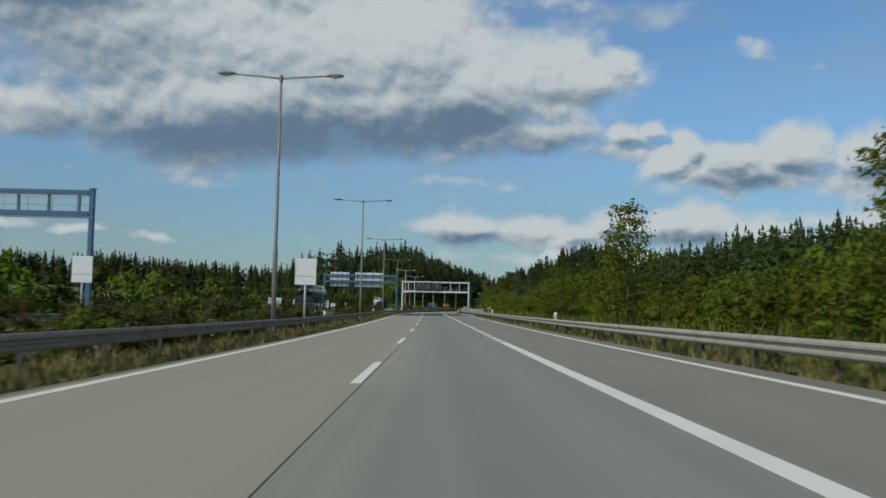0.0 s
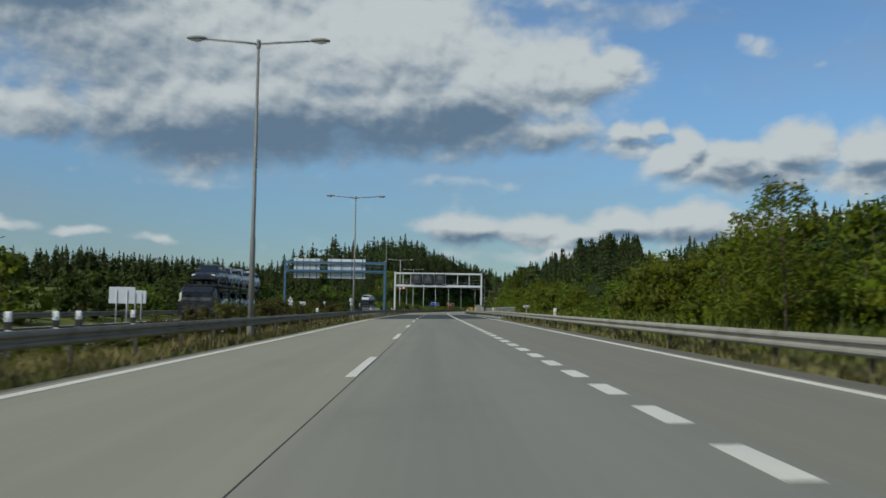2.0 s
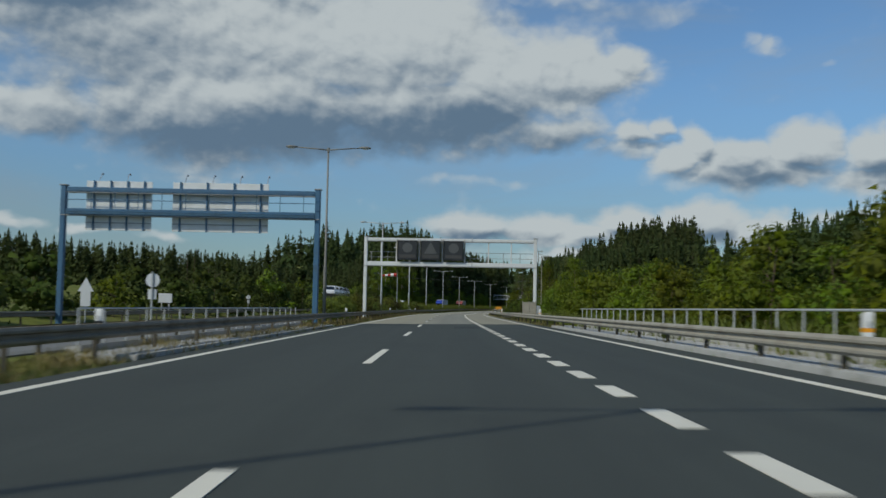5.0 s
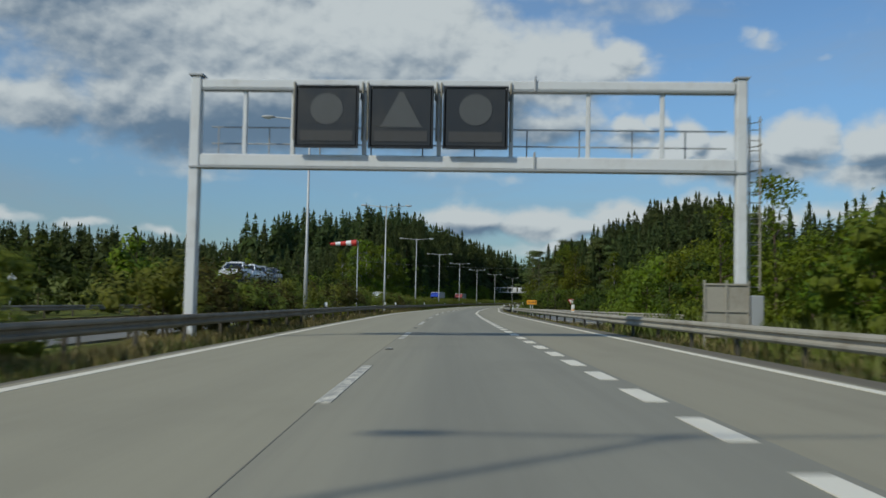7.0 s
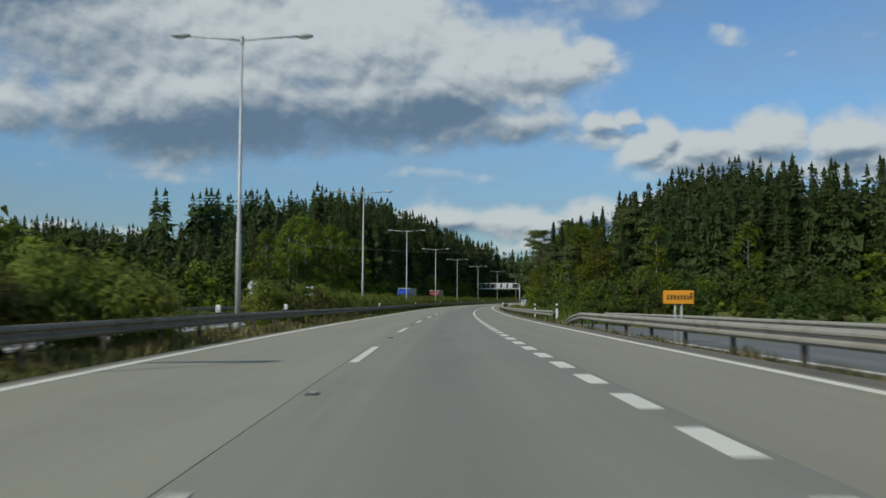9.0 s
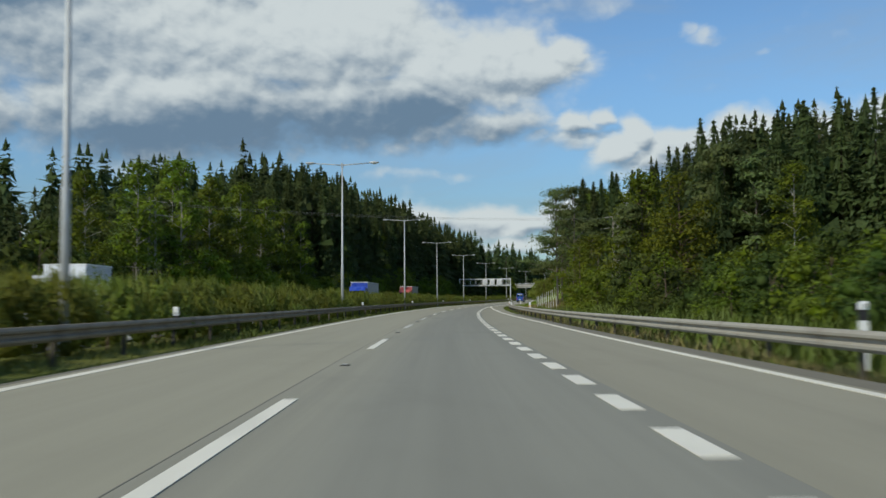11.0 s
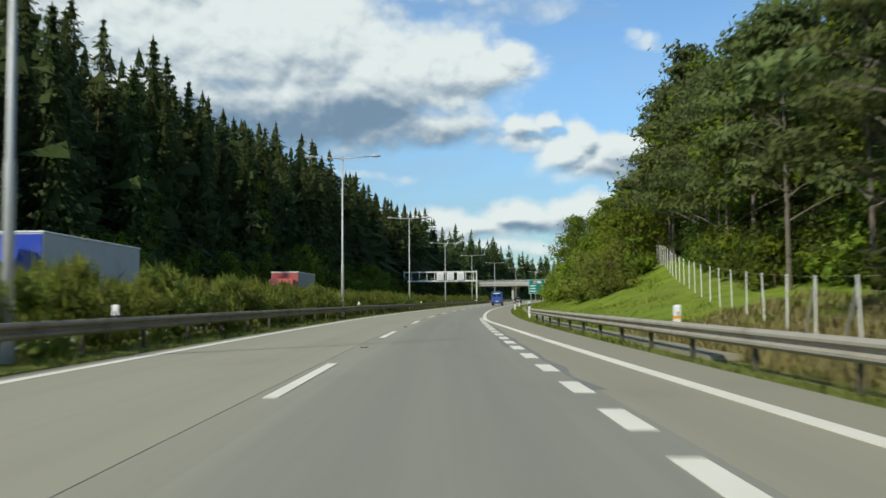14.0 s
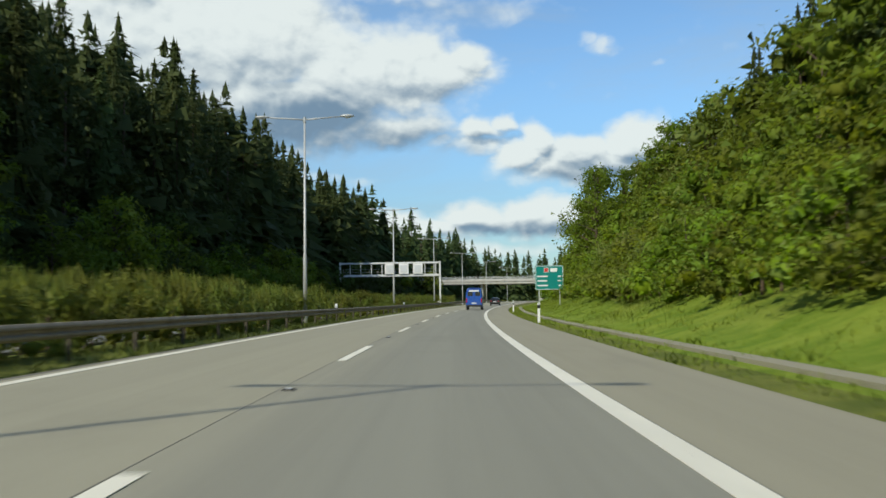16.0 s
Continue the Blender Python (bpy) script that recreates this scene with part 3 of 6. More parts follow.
gz = swell(gs, gu) - 0.08
rough = np.array([noise.noise((a * 0.11, b * 0.23, 3.0)) for a, b in zip(gs.ravel(), gu.ravel())]).reshape(gs.shape)
gz = gz + rough * np.clip((np.abs(gu - 1.5) - 7) / 6, 0, 1) * 0.35
gx, gy, gw = road_xyz(gs, gu, gz)
count_u = len(GROUND_U)
ground_mesh = bpy.data.meshes.new("ground")
ground_mesh.from_pydata(np.stack([gx, gy, gw], -1).reshape(-1, 3).tolist(), [],
                        [(i * count_u + j, (i + 1) * count_u + j, (i + 1) * count_u + j + 1, i * count_u + j + 1)
                         for i in range(len(GROUND_S) - 1) for j in range(count_u - 1)])
for face in ground_mesh.polygons:
    face.use_smooth = True
for face in ground_mesh.polygons:
    i, j = divmod(face.index, count_u - 1)
    face.material_index = (1 if 448 <= GROUND_S[i] <= 660 else 2 if 396 <= GROUND_S[i] < 448 else 0) if 7.1 <= GROUND_U[j] < 19 else 0
ground = structure("ground", ground_mesh, "soil", "grassy ground with straw patches beside the motorway", "ground")
ground.data.materials.append(M["lawn"])
ground.data.materials.append(M["meadow"])

# ---------------------------------------------------------------- carriageways
ROAD_START, ROAD_END = -90.0, 880.0


def right_line(s):
    return float(np.interp(s, [370, 396, 412, 424, 443, 459, 470, 477, 484], [6.62, 6.05, 5.62, 5.42, 4.88, 4.40, 3.96, 3.73, 3.70]))


def right_edge(s):
    return float(np.interp(s, [380, 412, 445, 478, 500, 520], [7.05, 6.5, 6.1, 5.74, 5.80, 5.9]))


def merge_line(s):
    return float(np.interp(s, [60, 150, 195, 450, 470, 478], [3.58, 3.60, 3.62, 3.62, 3.55, 3.50]))


def seam(s):
    return float(np.interp(s, [185, 205, 250, 300, 340, 365, 450, 480], [0.10, -0.12, -0.12, -0.16, -0.24, -0.24, -0.20, -0.10]))


strip("road_fast_lane", ROAD_START, 124.7, -4.25, seam, 0.0, "lane_left", "pale worn concrete lane slab", cols=3)
strip("road_slow_lane", ROAD_START, 124.7, lambda s: seam(s) + 0.004, 3.85, 0.0, "lane_right", "grey worn concrete lane slab", cols=3)
strip("road_merging_lane", ROAD_START, 124.7, 3.852, 6.85, 0.0, "lane_merge", "brownish grey concrete lane slab", cols=2)
strip("road_bridge_deck", 124.72, 189.4, -4.6, 7.4, 0.0, "asphalt", "dark asphalt surfacing over a bridge", cols=6)
strip("road_fast_lane", 189.42, ROAD_END, -4.25, seam, 0.0, "lane_left", "pale worn concrete lane slab", cols=3)
strip("road_slow_lane", 189.42, ROAD_END, lambda s: seam(s) + 0.001, 3.85, 0.0, "lane_right", "grey worn concrete lane slab", cols=3)
strip("road_merging_lane", 189.42, ROAD_END, 3.852, lambda s: right_edge(s) - 0.2, 0.0, "lane_pale", "brownish grey concrete lane slab", cols=2)
for a, b in ((ROAD_START, 124.7), (189.42, ROAD_END)):
    strip("shoulder", a, b, -4.45, -4.255, -0.004, "shoulder", "dirty dark strip at the pavement edge")
    strip("shoulder", a, min(b, 400), lambda s: right_edge(s) - 0.195, lambda s: right_edge(s) + 0.35, -0.004, "shoulder", "dirty strip at the pavement edge")
    strip("trim", a, min(b, 640.0), lambda s: seam(s) - 0.005, lambda s: seam(s) + 0.008, 0.003, "joint" if a < 0 else "joint_faint", "tar-filled joint between slabs", "joint", thick=0.03)
strip("road_bridge_patch", 176.0, 181.3, 2.0, 3.45, 0.005, "asphalt_patch", "fresh black asphalt patch", thick=0.05)
strip("road_bridge_patch", 187.3, 189.35, 1.7, 3.75, 0.005, "asphalt_patch", "fresh black asphalt patch", thick=0.05)
for first, inner, outer in ((145, -6.1, -4.66), (126, 7.45, 8.75)):
    strip("bridge_kerb", first, 180, inner, outer, 0.10, "concrete", "pale concrete kerb along the bridge", "kerb", thick=0.3)
strip("road_oncoming", ROAD_START, ROAD_END, -20.0, -9.0, -0.12, "asphalt_old", "old grey carriageway for oncoming traffic", cols=4)


def slip(s):
    return float(np.interp(s, [222, 240, 262, 300, 335], [22.0, 15.0, 10.9, 10.1, 7.2]))


strip("road_slip", 225, 334, lambda s: max(slip(s) - 1.8, right_edge(s) + 0.36), lambda s: max(slip(s) + 1.8, right_edge(s) + 0.8), -0.2,
      "asphalt_old", "grey slip road that joins the motorway", cols=2)

strip("shoulder", 400.02, ROAD_END, lambda s: right_edge(s) - 0.195, lambda s: right_edge(s) + 0.12, -0.004, "lane_pale", "grey strip at the pavement edge")

# lane marks
marking = thing("lane_marking", "white broken line between the two lanes, flaking in places", "road marking", kind="structure")


def mark_mesh(name, width, length, mat):
    m = Shape().box(0, 0, 0, width, length, 0.008).mesh(name)
    m.materials.append(M[mat])
    return m


long_mark, long_worn = mark_mesh("dash", 0.17, 6.0, "line"), mark_mesh("dash", 0.17, 6.0, "line_worn")
for k in range(-5, 46):
    ob = part("dash", long_worn if k in (11, 12, 13, 14, 20, 21) else long_mark, "line", marking)
    ob.matrix_basis = flat_pose(18 * k + 3, 0.0 if k < 10 else 0.02, 0.005, 6.0)
merging = thing("merging_line", "wide white broken line beside the merging lane", "road marking", kind="structure")
wide_mark = mark_mesh("dash", 0.25, 1.55, "line")
for k in range(-22, 131):
    ob = part("dash", wide_mark, "line", merging)
    s = 87.53 + 3.029 * k - (1.0 if 12 < k < 34 else 0.0)
    s += float(np.interp(s, [20, 60, 90, 186, 190, 210, 245, 260, 300, 345, 380, 412, 431, 441, 462, 480], [0.65, 0.3, 0.0, 0.0, -0.55, -0.55, 0.0, -0.24, -0.3, -0.5, -0.2, 0.25, 0.2, 1.85, 1.65, 1.5]))
    ob.matrix_basis = flat_pose(s, merge_line(s), 0.005, 1.55)
strip("trim", ROAD_START, 19.8, 3.475, 3.725, 0.005, "line", "wide solid white line", "road marking", thick=0.02)
strip("trim", 483.0, ROAD_END, 3.575, 3.825, 0.005, "line", "wide solid white edge line", "road marking", thick=0.02)
strip("trim", ROAD_START, ROAD_END, -4.07, -3.86, 0.005, "line", "solid white edge line", "road marking", thick=0.02)
strip("trim", ROAD_START, 483.0, lambda s: right_line(s) - float(np.interp(s, [390, 420], [0.08, 0.115])), lambda s: right_line(s) + float(np.interp(s, [390, 420], [0.08, 0.115])), 0.0100, "line", "solid white edge line", "road marking", thick=0.02)
strip("trim", ROAD_START, ROAD_END, -9.9, -9.7, -0.114, "line", "solid white edge line", "road marking", thick=0.02)
strip("trim", ROAD_START, ROAD_END, -19.3, -19.1, -0.114, "line", "solid white edge line", "road marking", thick=0.02)
strip("trim", 243, 300, lambda s: slip(s) - 1.7, lambda s: slip(s) - 1.5, -0.194, "line", "thin white line along the slip road", "road marking", thick=0.02)


for first, last, side, phase in ((433.0, 452.5, 1, 0.0), (455.0, 461.0, 1, 1.0), (394.0, 401.0, 1, 2.0), (444.0, 450.0, -1, 0.5)):
    strip("road_sealing", first, last, lambda s: merge_line(s) + side * 0.13 - (0.0 if side > 0 else 0.11 + 0.05 * math.sin(s * 2.1 + phase)),
          lambda s: merge_line(s) + side * 0.13 + ((0.13 + 0.06 * math.sin(s * 1.7 + phase) + 0.04 * math.sin(s * 4.3)) if side > 0 else 0.0), 0.003,
          "sealing", "dark grey sealing beside the broken line", "road patch", thick=0.02)

# ---------------------------------------------------------------- crash barriers
BEAM = [(0.0, 0.155), (0.03, 0.15), (0.075, 0.10), (0.075, 0.06), (0.01, 0.025), (0.01, -0.025), (0.075, -0.06), (0.075, -0.10), (0.03, -0.15), (0.0, -0.155)]


def barrier(s0, s1, line, side, top, label, mat="zinc", dips=(False, False), spacing=4.0):
    """A W-beam on posts; side: the way its face looks across the road, +1 right or -1 left."""
    rail = thing("crash_barrier", label, "guardrail")
    base = at(s0, line(s0))
    rail.location = base
    count = max(1, round((s1 - s0) / 12))
    cuts = np.linspace(s0, s1, count + 1)

    def drop(s):
        d = 0.0
        if dips[0]:
            d = max(d, 1 - (s - s0) / 6)
        if dips[1]:
            d = max(d, 1 - (s1 - s) / 6)
        return max(d, 0.0) * (top - 0.12)

    for a, b in zip(cuts, cuts[1:]):
        shape, sections = Shape(), []
        for s in np.linspace(a - 0.1, b + 0.1, 4):
            outline = [(side * y, z) for y, z in BEAM] + [(side * (y - 0.012), z) for y, z in reversed(BEAM)]
            sections.append([at(s, line(s) + y, top - 0.155 - drop(s) + z) - base for y, z in outline])
        shape.sweep(sections)
        part("beam", shape, mat, rail)
    # the posts' near-black tone is painted shade, with some grime in it
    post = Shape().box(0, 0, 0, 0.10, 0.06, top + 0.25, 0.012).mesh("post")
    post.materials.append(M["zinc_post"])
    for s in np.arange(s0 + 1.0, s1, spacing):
        ob = part("post", post, mat, rail, "steel post, its dark colour standing in for shade")
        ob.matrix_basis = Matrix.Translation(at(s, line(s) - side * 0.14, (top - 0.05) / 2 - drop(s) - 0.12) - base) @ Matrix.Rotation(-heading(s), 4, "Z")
    block = Shape().box(0, 0, 0, 0.12, 0.09, 0.2, 0.012).mesh("spacer")
    block.materials.append(M[mat])
    for s in np.arange(s0 + 1.0, s1, spacing):
        ob = part("spacer", block, mat, rail)
        ob.matrix_basis = Matrix.Translation(at(s, line(s) - side * 0.06, top - 0.16 - drop(s)) - base) @ Matrix.Rotation(-heading(s), 4, "Z")
    return rail


def rail_right(s):
    return float(np.interp(s, [300, 340, 400, 417, 455, 480], [7.7, 7.65, 7.15, 7.0, 6.8, 6.45]))


barrier(-80, 760, lambda s: -5.35, 1, 0.73, "weathered dark steel crash barrier along the central reserve", "zinc_dark")
barrier(-80, 304, lambda s: float(np.interp(s, [290, 304], [7.6, 7.9])), -1, 0.64, "grey galvanised crash barrier beside the merging lane", dips=(False, True))
strip("gutter", 440, 640, lambda s: rail_right(s) + 0.2 if s < 482 else 7.45, lambda s: rail_right(s) + 0.85 if s < 482 else 7.95,
      0.04, "lane_pale", "grey concrete drainage gutter in the grass", "gutter")
barrier(238, 312, lambda s: max(slip(s) + 2.2, rail_right(s) + 0.3), -1, 0.52, "grey crash barrier on the outer side of the slip road", dips=(True, False))
barrier(308, 480, rail_right, -1, 0.64, "grey galvanised crash barrier at the foot of a grass slope", dips=(False, False))
barrier(-80, 760, lambda s: -8.4, -1, 0.62, "weathered steel crash barrier facing the oncoming lanes", "zinc_dark")
barrier(-80, 390, lambda s: -20.8, 1, 0.62, "weathered steel crash barrier beyond the oncoming lanes", "zinc_dark")


# ---------------------------------------------------------------- street lamps
def street_lamp(label, steel):
    lamp = thing("street_lamp", label, "street lamp", "street lamps along the reserve")
    part("pole", Shape().tube([(0, 0, -0.3), (0, 0, 3.6), (0, 0, 3.75), (0, 0, 10.9)], [0.11, 0.1, 0.078, 0.05], 12), steel, lamp, smooth=True)
    part("base_collar", Shape().tube([(0, 0, -0.1), (0, 0, 0.5)], 0.135, 12), steel, lamp)
    part("cap", Shape().tube([(0, 0, 10.85), (0, 0, 11.15)], 0.08, 10), steel, lamp)
    for side in (-1, 1):
        part("arm", Shape().tube([(0, 0, 11.0), (side * 0.6, 0, 11.06), (side * 2.05, 0, 11.16)], [0.045, 0.04, 0.032], 8), steel, lamp, smooth=True)
        head = part("lamp_head", Shape().sweep([
            [(side * x, y * w, 11.17 + z * h) for y, z in ((-1, 0), (-0.7, 0.8), (0, 1), (0.7, 0.8), (1, 0), (0.6, -0.5), (-0.6, -0.5))]
            for x, w, h in ((1.95, 0.07, 0.05), (2.1, 0.14, 0.09), (2.45, 0.17, 0.1), (2.62, 0.13, 0.07), (2.7, 0.05, 0.03))]), steel, lamp, smooth=True)
        part("lamp_glass", Shape().sweep([
            [(side * x, y * w, 11.12 + z * h) for y, z in ((-1, 0), (1, 0), (0.6, -1), (-0.6, -1))]
            for x, w, h in ((2.15, 0.09, 0.02), (2.3, 0.13, 0.06), (2.55, 0.1, 0.03))]), "sign_white", head, "clear lamp cover")
    return lamp


LAMPS = [(26.3, -5.62), (74.8, -5.45), (126.8, -5.78), (186.5, -6.1), (240.4, -6.45), (288.7, -6.05), (340.1, -6.5), (388.9, -6.22), (438.7, -5.98),
         (488.0, -6.1), (537.8, -6.16), (590.4, -6.35), (642.4, -6.3), (695.1, -6.27), (749.6, -6.22), (804.5, -6.26)]
old_lamp = street_lamp("tall dull grey street lamp with two arms in the central reserve", "zinc_old")
laid(old_lamp, *LAMPS[0])
for s, u in LAMPS[1:4] + [(-26.0, -5.6)]:
    copy_thing(old_lamp, stand(s, u))
pale_lamp = street_lamp("tall pale galvanised street lamp with two arms in the central reserve", "zinc_pole")
laid(pale_lamp, *LAMPS[4])
for s, u in LAMPS[5:]:
    copy_thing(pale_lamp, stand(s, u))


# ---------------------------------------------------------------- gantries
def matrix_sign(gantry, x, z, shape_kind):
    """A black changeable sign that is switched off: housing with hood, round or three-cornered field, text field."""
    body = part("sign_housing", Shape().box(x, -0.28, z, 1.80, 0.30, 1.76, 0.06), "sign_black", gantry, "switched-off black changeable sign")
    rim = Shape()
    for sx, sz, w, h in ((0, 0.88, 1.86, 0.05), (0, -0.88, 1.86, 0.05), (-0.9, 0, 0.05, 1.76), (0.9, 0, 0.05, 1.76)):
        rim.box(x + sx, -0.42, z + sz, w, 0.10, h, 0.01)
    part("sign_rim", rim, "sign_black", body)
    if shape_kind == "round":
        outline = [(x + 0.47 * math.cos(a), z + 0.22 + 0.45 * math.sin(a)) for a in np.linspace(0, 2 * math.pi, 36, endpoint=False)]
    else:
        outline = [(x - 0.62, z - 0.30), (x + 0.62, z - 0.30), (x + 0.55, z - 0.22), (x + 0.05, z + 0.72), (x - 0.05, z + 0.72), (x - 0.55, z - 0.22)]
    part("lamp_field", Shape().sweep([[(a, -0.432, b) for a, b in outline], [(a, -0.445, b) for a, b in outline]]), "led_grey", body, "grey unlit lamp field")
    part("text_field", Shape().box(x, -0.438, z - 0.56, 1.52, 0.014, 0.30), "led_bar", body, "grey unlit text field")
    for sx in (-1.0, 1.0):
        part("bracket", Shape().box(x + sx, -0.16, z + 0.2, 0.05, 0.12, 1.7, 0.01), "zinc", gantry)
        part("cable_box", Shape().box(x + 0.98, -0.2, z + 0.62, 0.1, 0.1, 0.2, 0.015), "grey_metal", gantry)


def portal_gantry(name, label, left, right, foot, low, top, mat, walk_rail=True):
    """Two posts, an upper and a lower chord, uprights and a walkway with a handrail behind."""
    gantry = thing(name, label, "gantry")
    for x in (left, right):
        part("post", Shape().box(x, 0, (top + foot) / 2, 0.30, 0.34, top - foot, 0.03), mat, gantry)
        part("post_cap", Shape().box(x, 0, top + 0.03, 0.42, 0.44, 0.06, 0.01), "grey_metal", gantry)
    inner = right - left - 0.34
    part("upper_chord", Shape().box((left + right) / 2, 0, top - 0.22, inner, 0.30, 0.28, 0.03), mat, gantry)
    part("lower_chord", Shape().box((left + right) / 2, 0, low + 0.2, inner, 0.32, 0.36, 0.03), mat, gantry)
    part("lower_lip", Shape().box((left + right) / 2, 0, low - 0.01, inner + 0.6, 0.42, 0.05, 0.005), "grey_metal", gantry)
    part("upper_lip", Shape().box((left + right) / 2, 0, top - 0.39, inner, 0.34, 0.04, 0.005), "grey_metal", gantry)
    if walk_rail:
        part("walkway", Shape().box((left + right) / 2, 0.55, low + 0.34, inner, 0.75, 0.04), "zinc", gantry)
        for z in (0.85, 1.35):
            part("handrail", Shape().tube([(left + 0.2, 0.92, low + z), (right - 0.2, 0.92, low + z)], 0.024, 6), "grey_metal", gantry)
        for x in np.arange(left + 0.4, right - 0.2, 1.55):
            part("rail_post", Shape().tube([(x, 0.92, low + 0.34), (x, 0.92, low + 1.36)], 0.022, 6), "grey_metal", gantry)
    return gantry


signal = portal_gantry("signal_gantry", "off-white steel gantry with three switched-off signs", -6.12, 9.62, -0.4, 4.91, 7.58, "gantry_paint")
for x in (-4.67, -3.25, -1.15, 1.02, 3.1, 5.3, 7.4):
    part("upright", Shape().box(x, 0, 6.25, 0.12, 0.14, 1.9, 0.015), "gantry_paint", signal)
for x, kind in ((-2.2, "round"), (-0.05, "triangle"), (2.08, "round")):
    matrix_sign(signal, x, 6.36, kind)
part("splice_plate", Shape().box(3.78, 0, 5.15, 0.06, 0.40, 0.55, 0.01), "grey_metal", signal)
part("splice_plate", Shape().box(3.78, 0, 7.4, 0.06, 0.40, 0.45, 0.01), "grey_metal", signal)
for x in np.arange(-5.2, 9.2, 1.16):
    part("bolt", Shape().tube([(x, 0.0, 4.86), (x, 0.0, 4.93)], 0.05, 6), "grey_metal", signal)
ladder = part("ladder", Shape().box(9.92, 0.25, 4.1, 0.04, 0.04, 5.0), "zinc", signal, "caged steel ladder")
part("ladder_side", Shape().box(10.22, 0.25, 4.1, 0.04, 0.04, 5.0), "zinc", ladder)
for z in np.arange(1.7, 6.5, 0.3):
    part("rung", Shape().tube([(9.92, 0.25, z), (10.22, 0.25, z)], 0.014, 5), "zinc", ladder)
for z in np.arange(3.0, 6.6, 0.7):
    part("cage_hoop", Shape().tube([(9.88, 0.25, z), (9.82, 0.6, z), (10.07, 0.85, z), (10.32, 0.6, z), (10.26, 0.25, z)], 0.016, 5), "zinc", ladder)
gate = part("ladder_gate", Shape().box(9.1, -0.55, 1.0, 1.15, 0.02, 1.5), "zinc", signal, "grey wire mesh guard at the foot")
for x in (8.5, 9.1, 9.7):
    part("gate_post", Shape().box(x, -0.57, 0.85, 0.05, 0.05, 2.0), "zinc", gate)
for z in (0.3, 1.0, 1.74):
    part("gate_rail", Shape().box(9.1, -0.58, z, 1.2, 0.04, 0.05), "zinc", gate)
part("cabinet", Shape().box(9.95, -0.4, 0.9, 0.35, 0.3, 1.1, 0.02), "grey_metal", signal)
laid(signal, 215.5, 0, 0, -3.0)

blue = portal_gantry("sign_gantry", "blue steel gantry over the oncoming lanes, seen from behind its signs", -20.6, -5.95, -0.4, 6.0, 7.7, "blue_steel", walk_rail=False)
for z in (0.9, 1.45):
    part("handrail", Shape().tube([(-20.4, -0.5, 5.95 + z), (-6.1, -0.5, 5.95 + z)], 0.024, 6), "blue_steel", blue)
for x in np.arange(-20.2, -6.0, 1.35):
    part("rail_post", Shape().tube([(x, -0.5, 6.2), (x, -0.5, 7.42)], 0.02, 6), "blue_steel", blue)
part("walkway", Shape().box(-13.3, -0.40, 6.2, 14.2, 0.22, 0.04), "blue_steel", blue)
for x0, x1 in ((-19.4, -15.6), (-14.4, -8.85)):
    back = part("sign_panel", Shape().box((x0 + x1) / 2, 0.27, 6.6, x1 - x0, 0.05, 2.85, 0.01), "board_white", blue, "bare aluminium back of a large sign")
    for x in np.linspace(x0 + 0.45, x1 - 0.45, 4):
        part("rib", Shape().box(x, 0.2, 6.6, 0.09, 0.1, 2.9, 0.01), "blue_steel", back)
    for z in (5.6, 7.6):
        part("stiffener", Shape().box((x0 + x1) / 2, 0.22, z, x1 - x0, 0.05, 0.06), "grey_metal", back)
    for x in np.arange(x0 + 0.6, x1, 1.6):
        part("floodlight", Shape().tube([(x, 0.5, 8.0), (x, 0.9, 8.5), (x, 1.1, 8.55)], [0.02, 0.02, 0.07], 6), "grey_metal", blue)
laid(blue, 181.2, 0)

near_blue = portal_gantry("sign_gantry", "blue steel gantry with a railed walkway over the oncoming lanes", -34.5, -20.4, -0.3, 6.4, 8.2, "blue_steel")
for x in np.arange(-32.6, -21, 1.9):
    part("upright", Shape().box(x, 0, 7.3, 0.16, 0.16, 1.5, 0.02), "blue_steel", near_blue)
laid(near_blue, 46.0, 0)

rear = portal_gantry("signal_gantry", "off-white steel gantry over the oncoming lanes with three sign backs", -24.3, -6.55, -0.4, 5.4, 8.0, "gantry_paint")
for x in np.arange(-22.5, -7, 1.9):
    part("upright", Shape().box(x, 0, 6.6, 0.14, 0.16, 1.9, 0.02), "gantry_paint", rear)
for x in (-15.4, -12.9, -10.4):
    panel = part("sign_panel", Shape().box(x, -0.3, 6.7, 1.7, 0.3, 1.8, 0.04), "sign_white", rear, "pale back of a changeable sign")
    part("hatch", Shape().box(x, -0.47, 6.7, 1.2, 0.04, 1.3, 0.01), "sign_back", panel)
laid(rear, 655.0, 0)


# ---------------------------------------------------------------- bridges
overpass = thing("overpass", "pale concrete overpass across the motorway", "bridge", kind="structure")
part("deck", Shape().box(0, 0, 5.6, 74, 9.0, 0.9, 0.1), "concrete", overpass)
for y in (-4.6, 4.6):
    part("parapet", Shape().box(0, y, 6.2, 74, 0.3, 0.7, 0.05), "concrete", overpass)
for y in (-4.6, 4.6):
    for z in (6.9, 7.25):
        part("rail", Shape().tube([(-37, y, z), (37, y, z)], 0.05, 6), "zinc_pole", overpass)
for x in (-24.0, -7.0, 9.8):
    part("pier", Shape().box(x, 0, 2.4, 0.8, 5.5, 5.6, 0.08), "concrete", overpass)
for x in (-36, 36):
    part("abutment", Shape().box(x, 0, 2.4, 9, 10.5, 5.6, 0.1), "concrete", overpass)
laid(overpass, 765, -2.0)

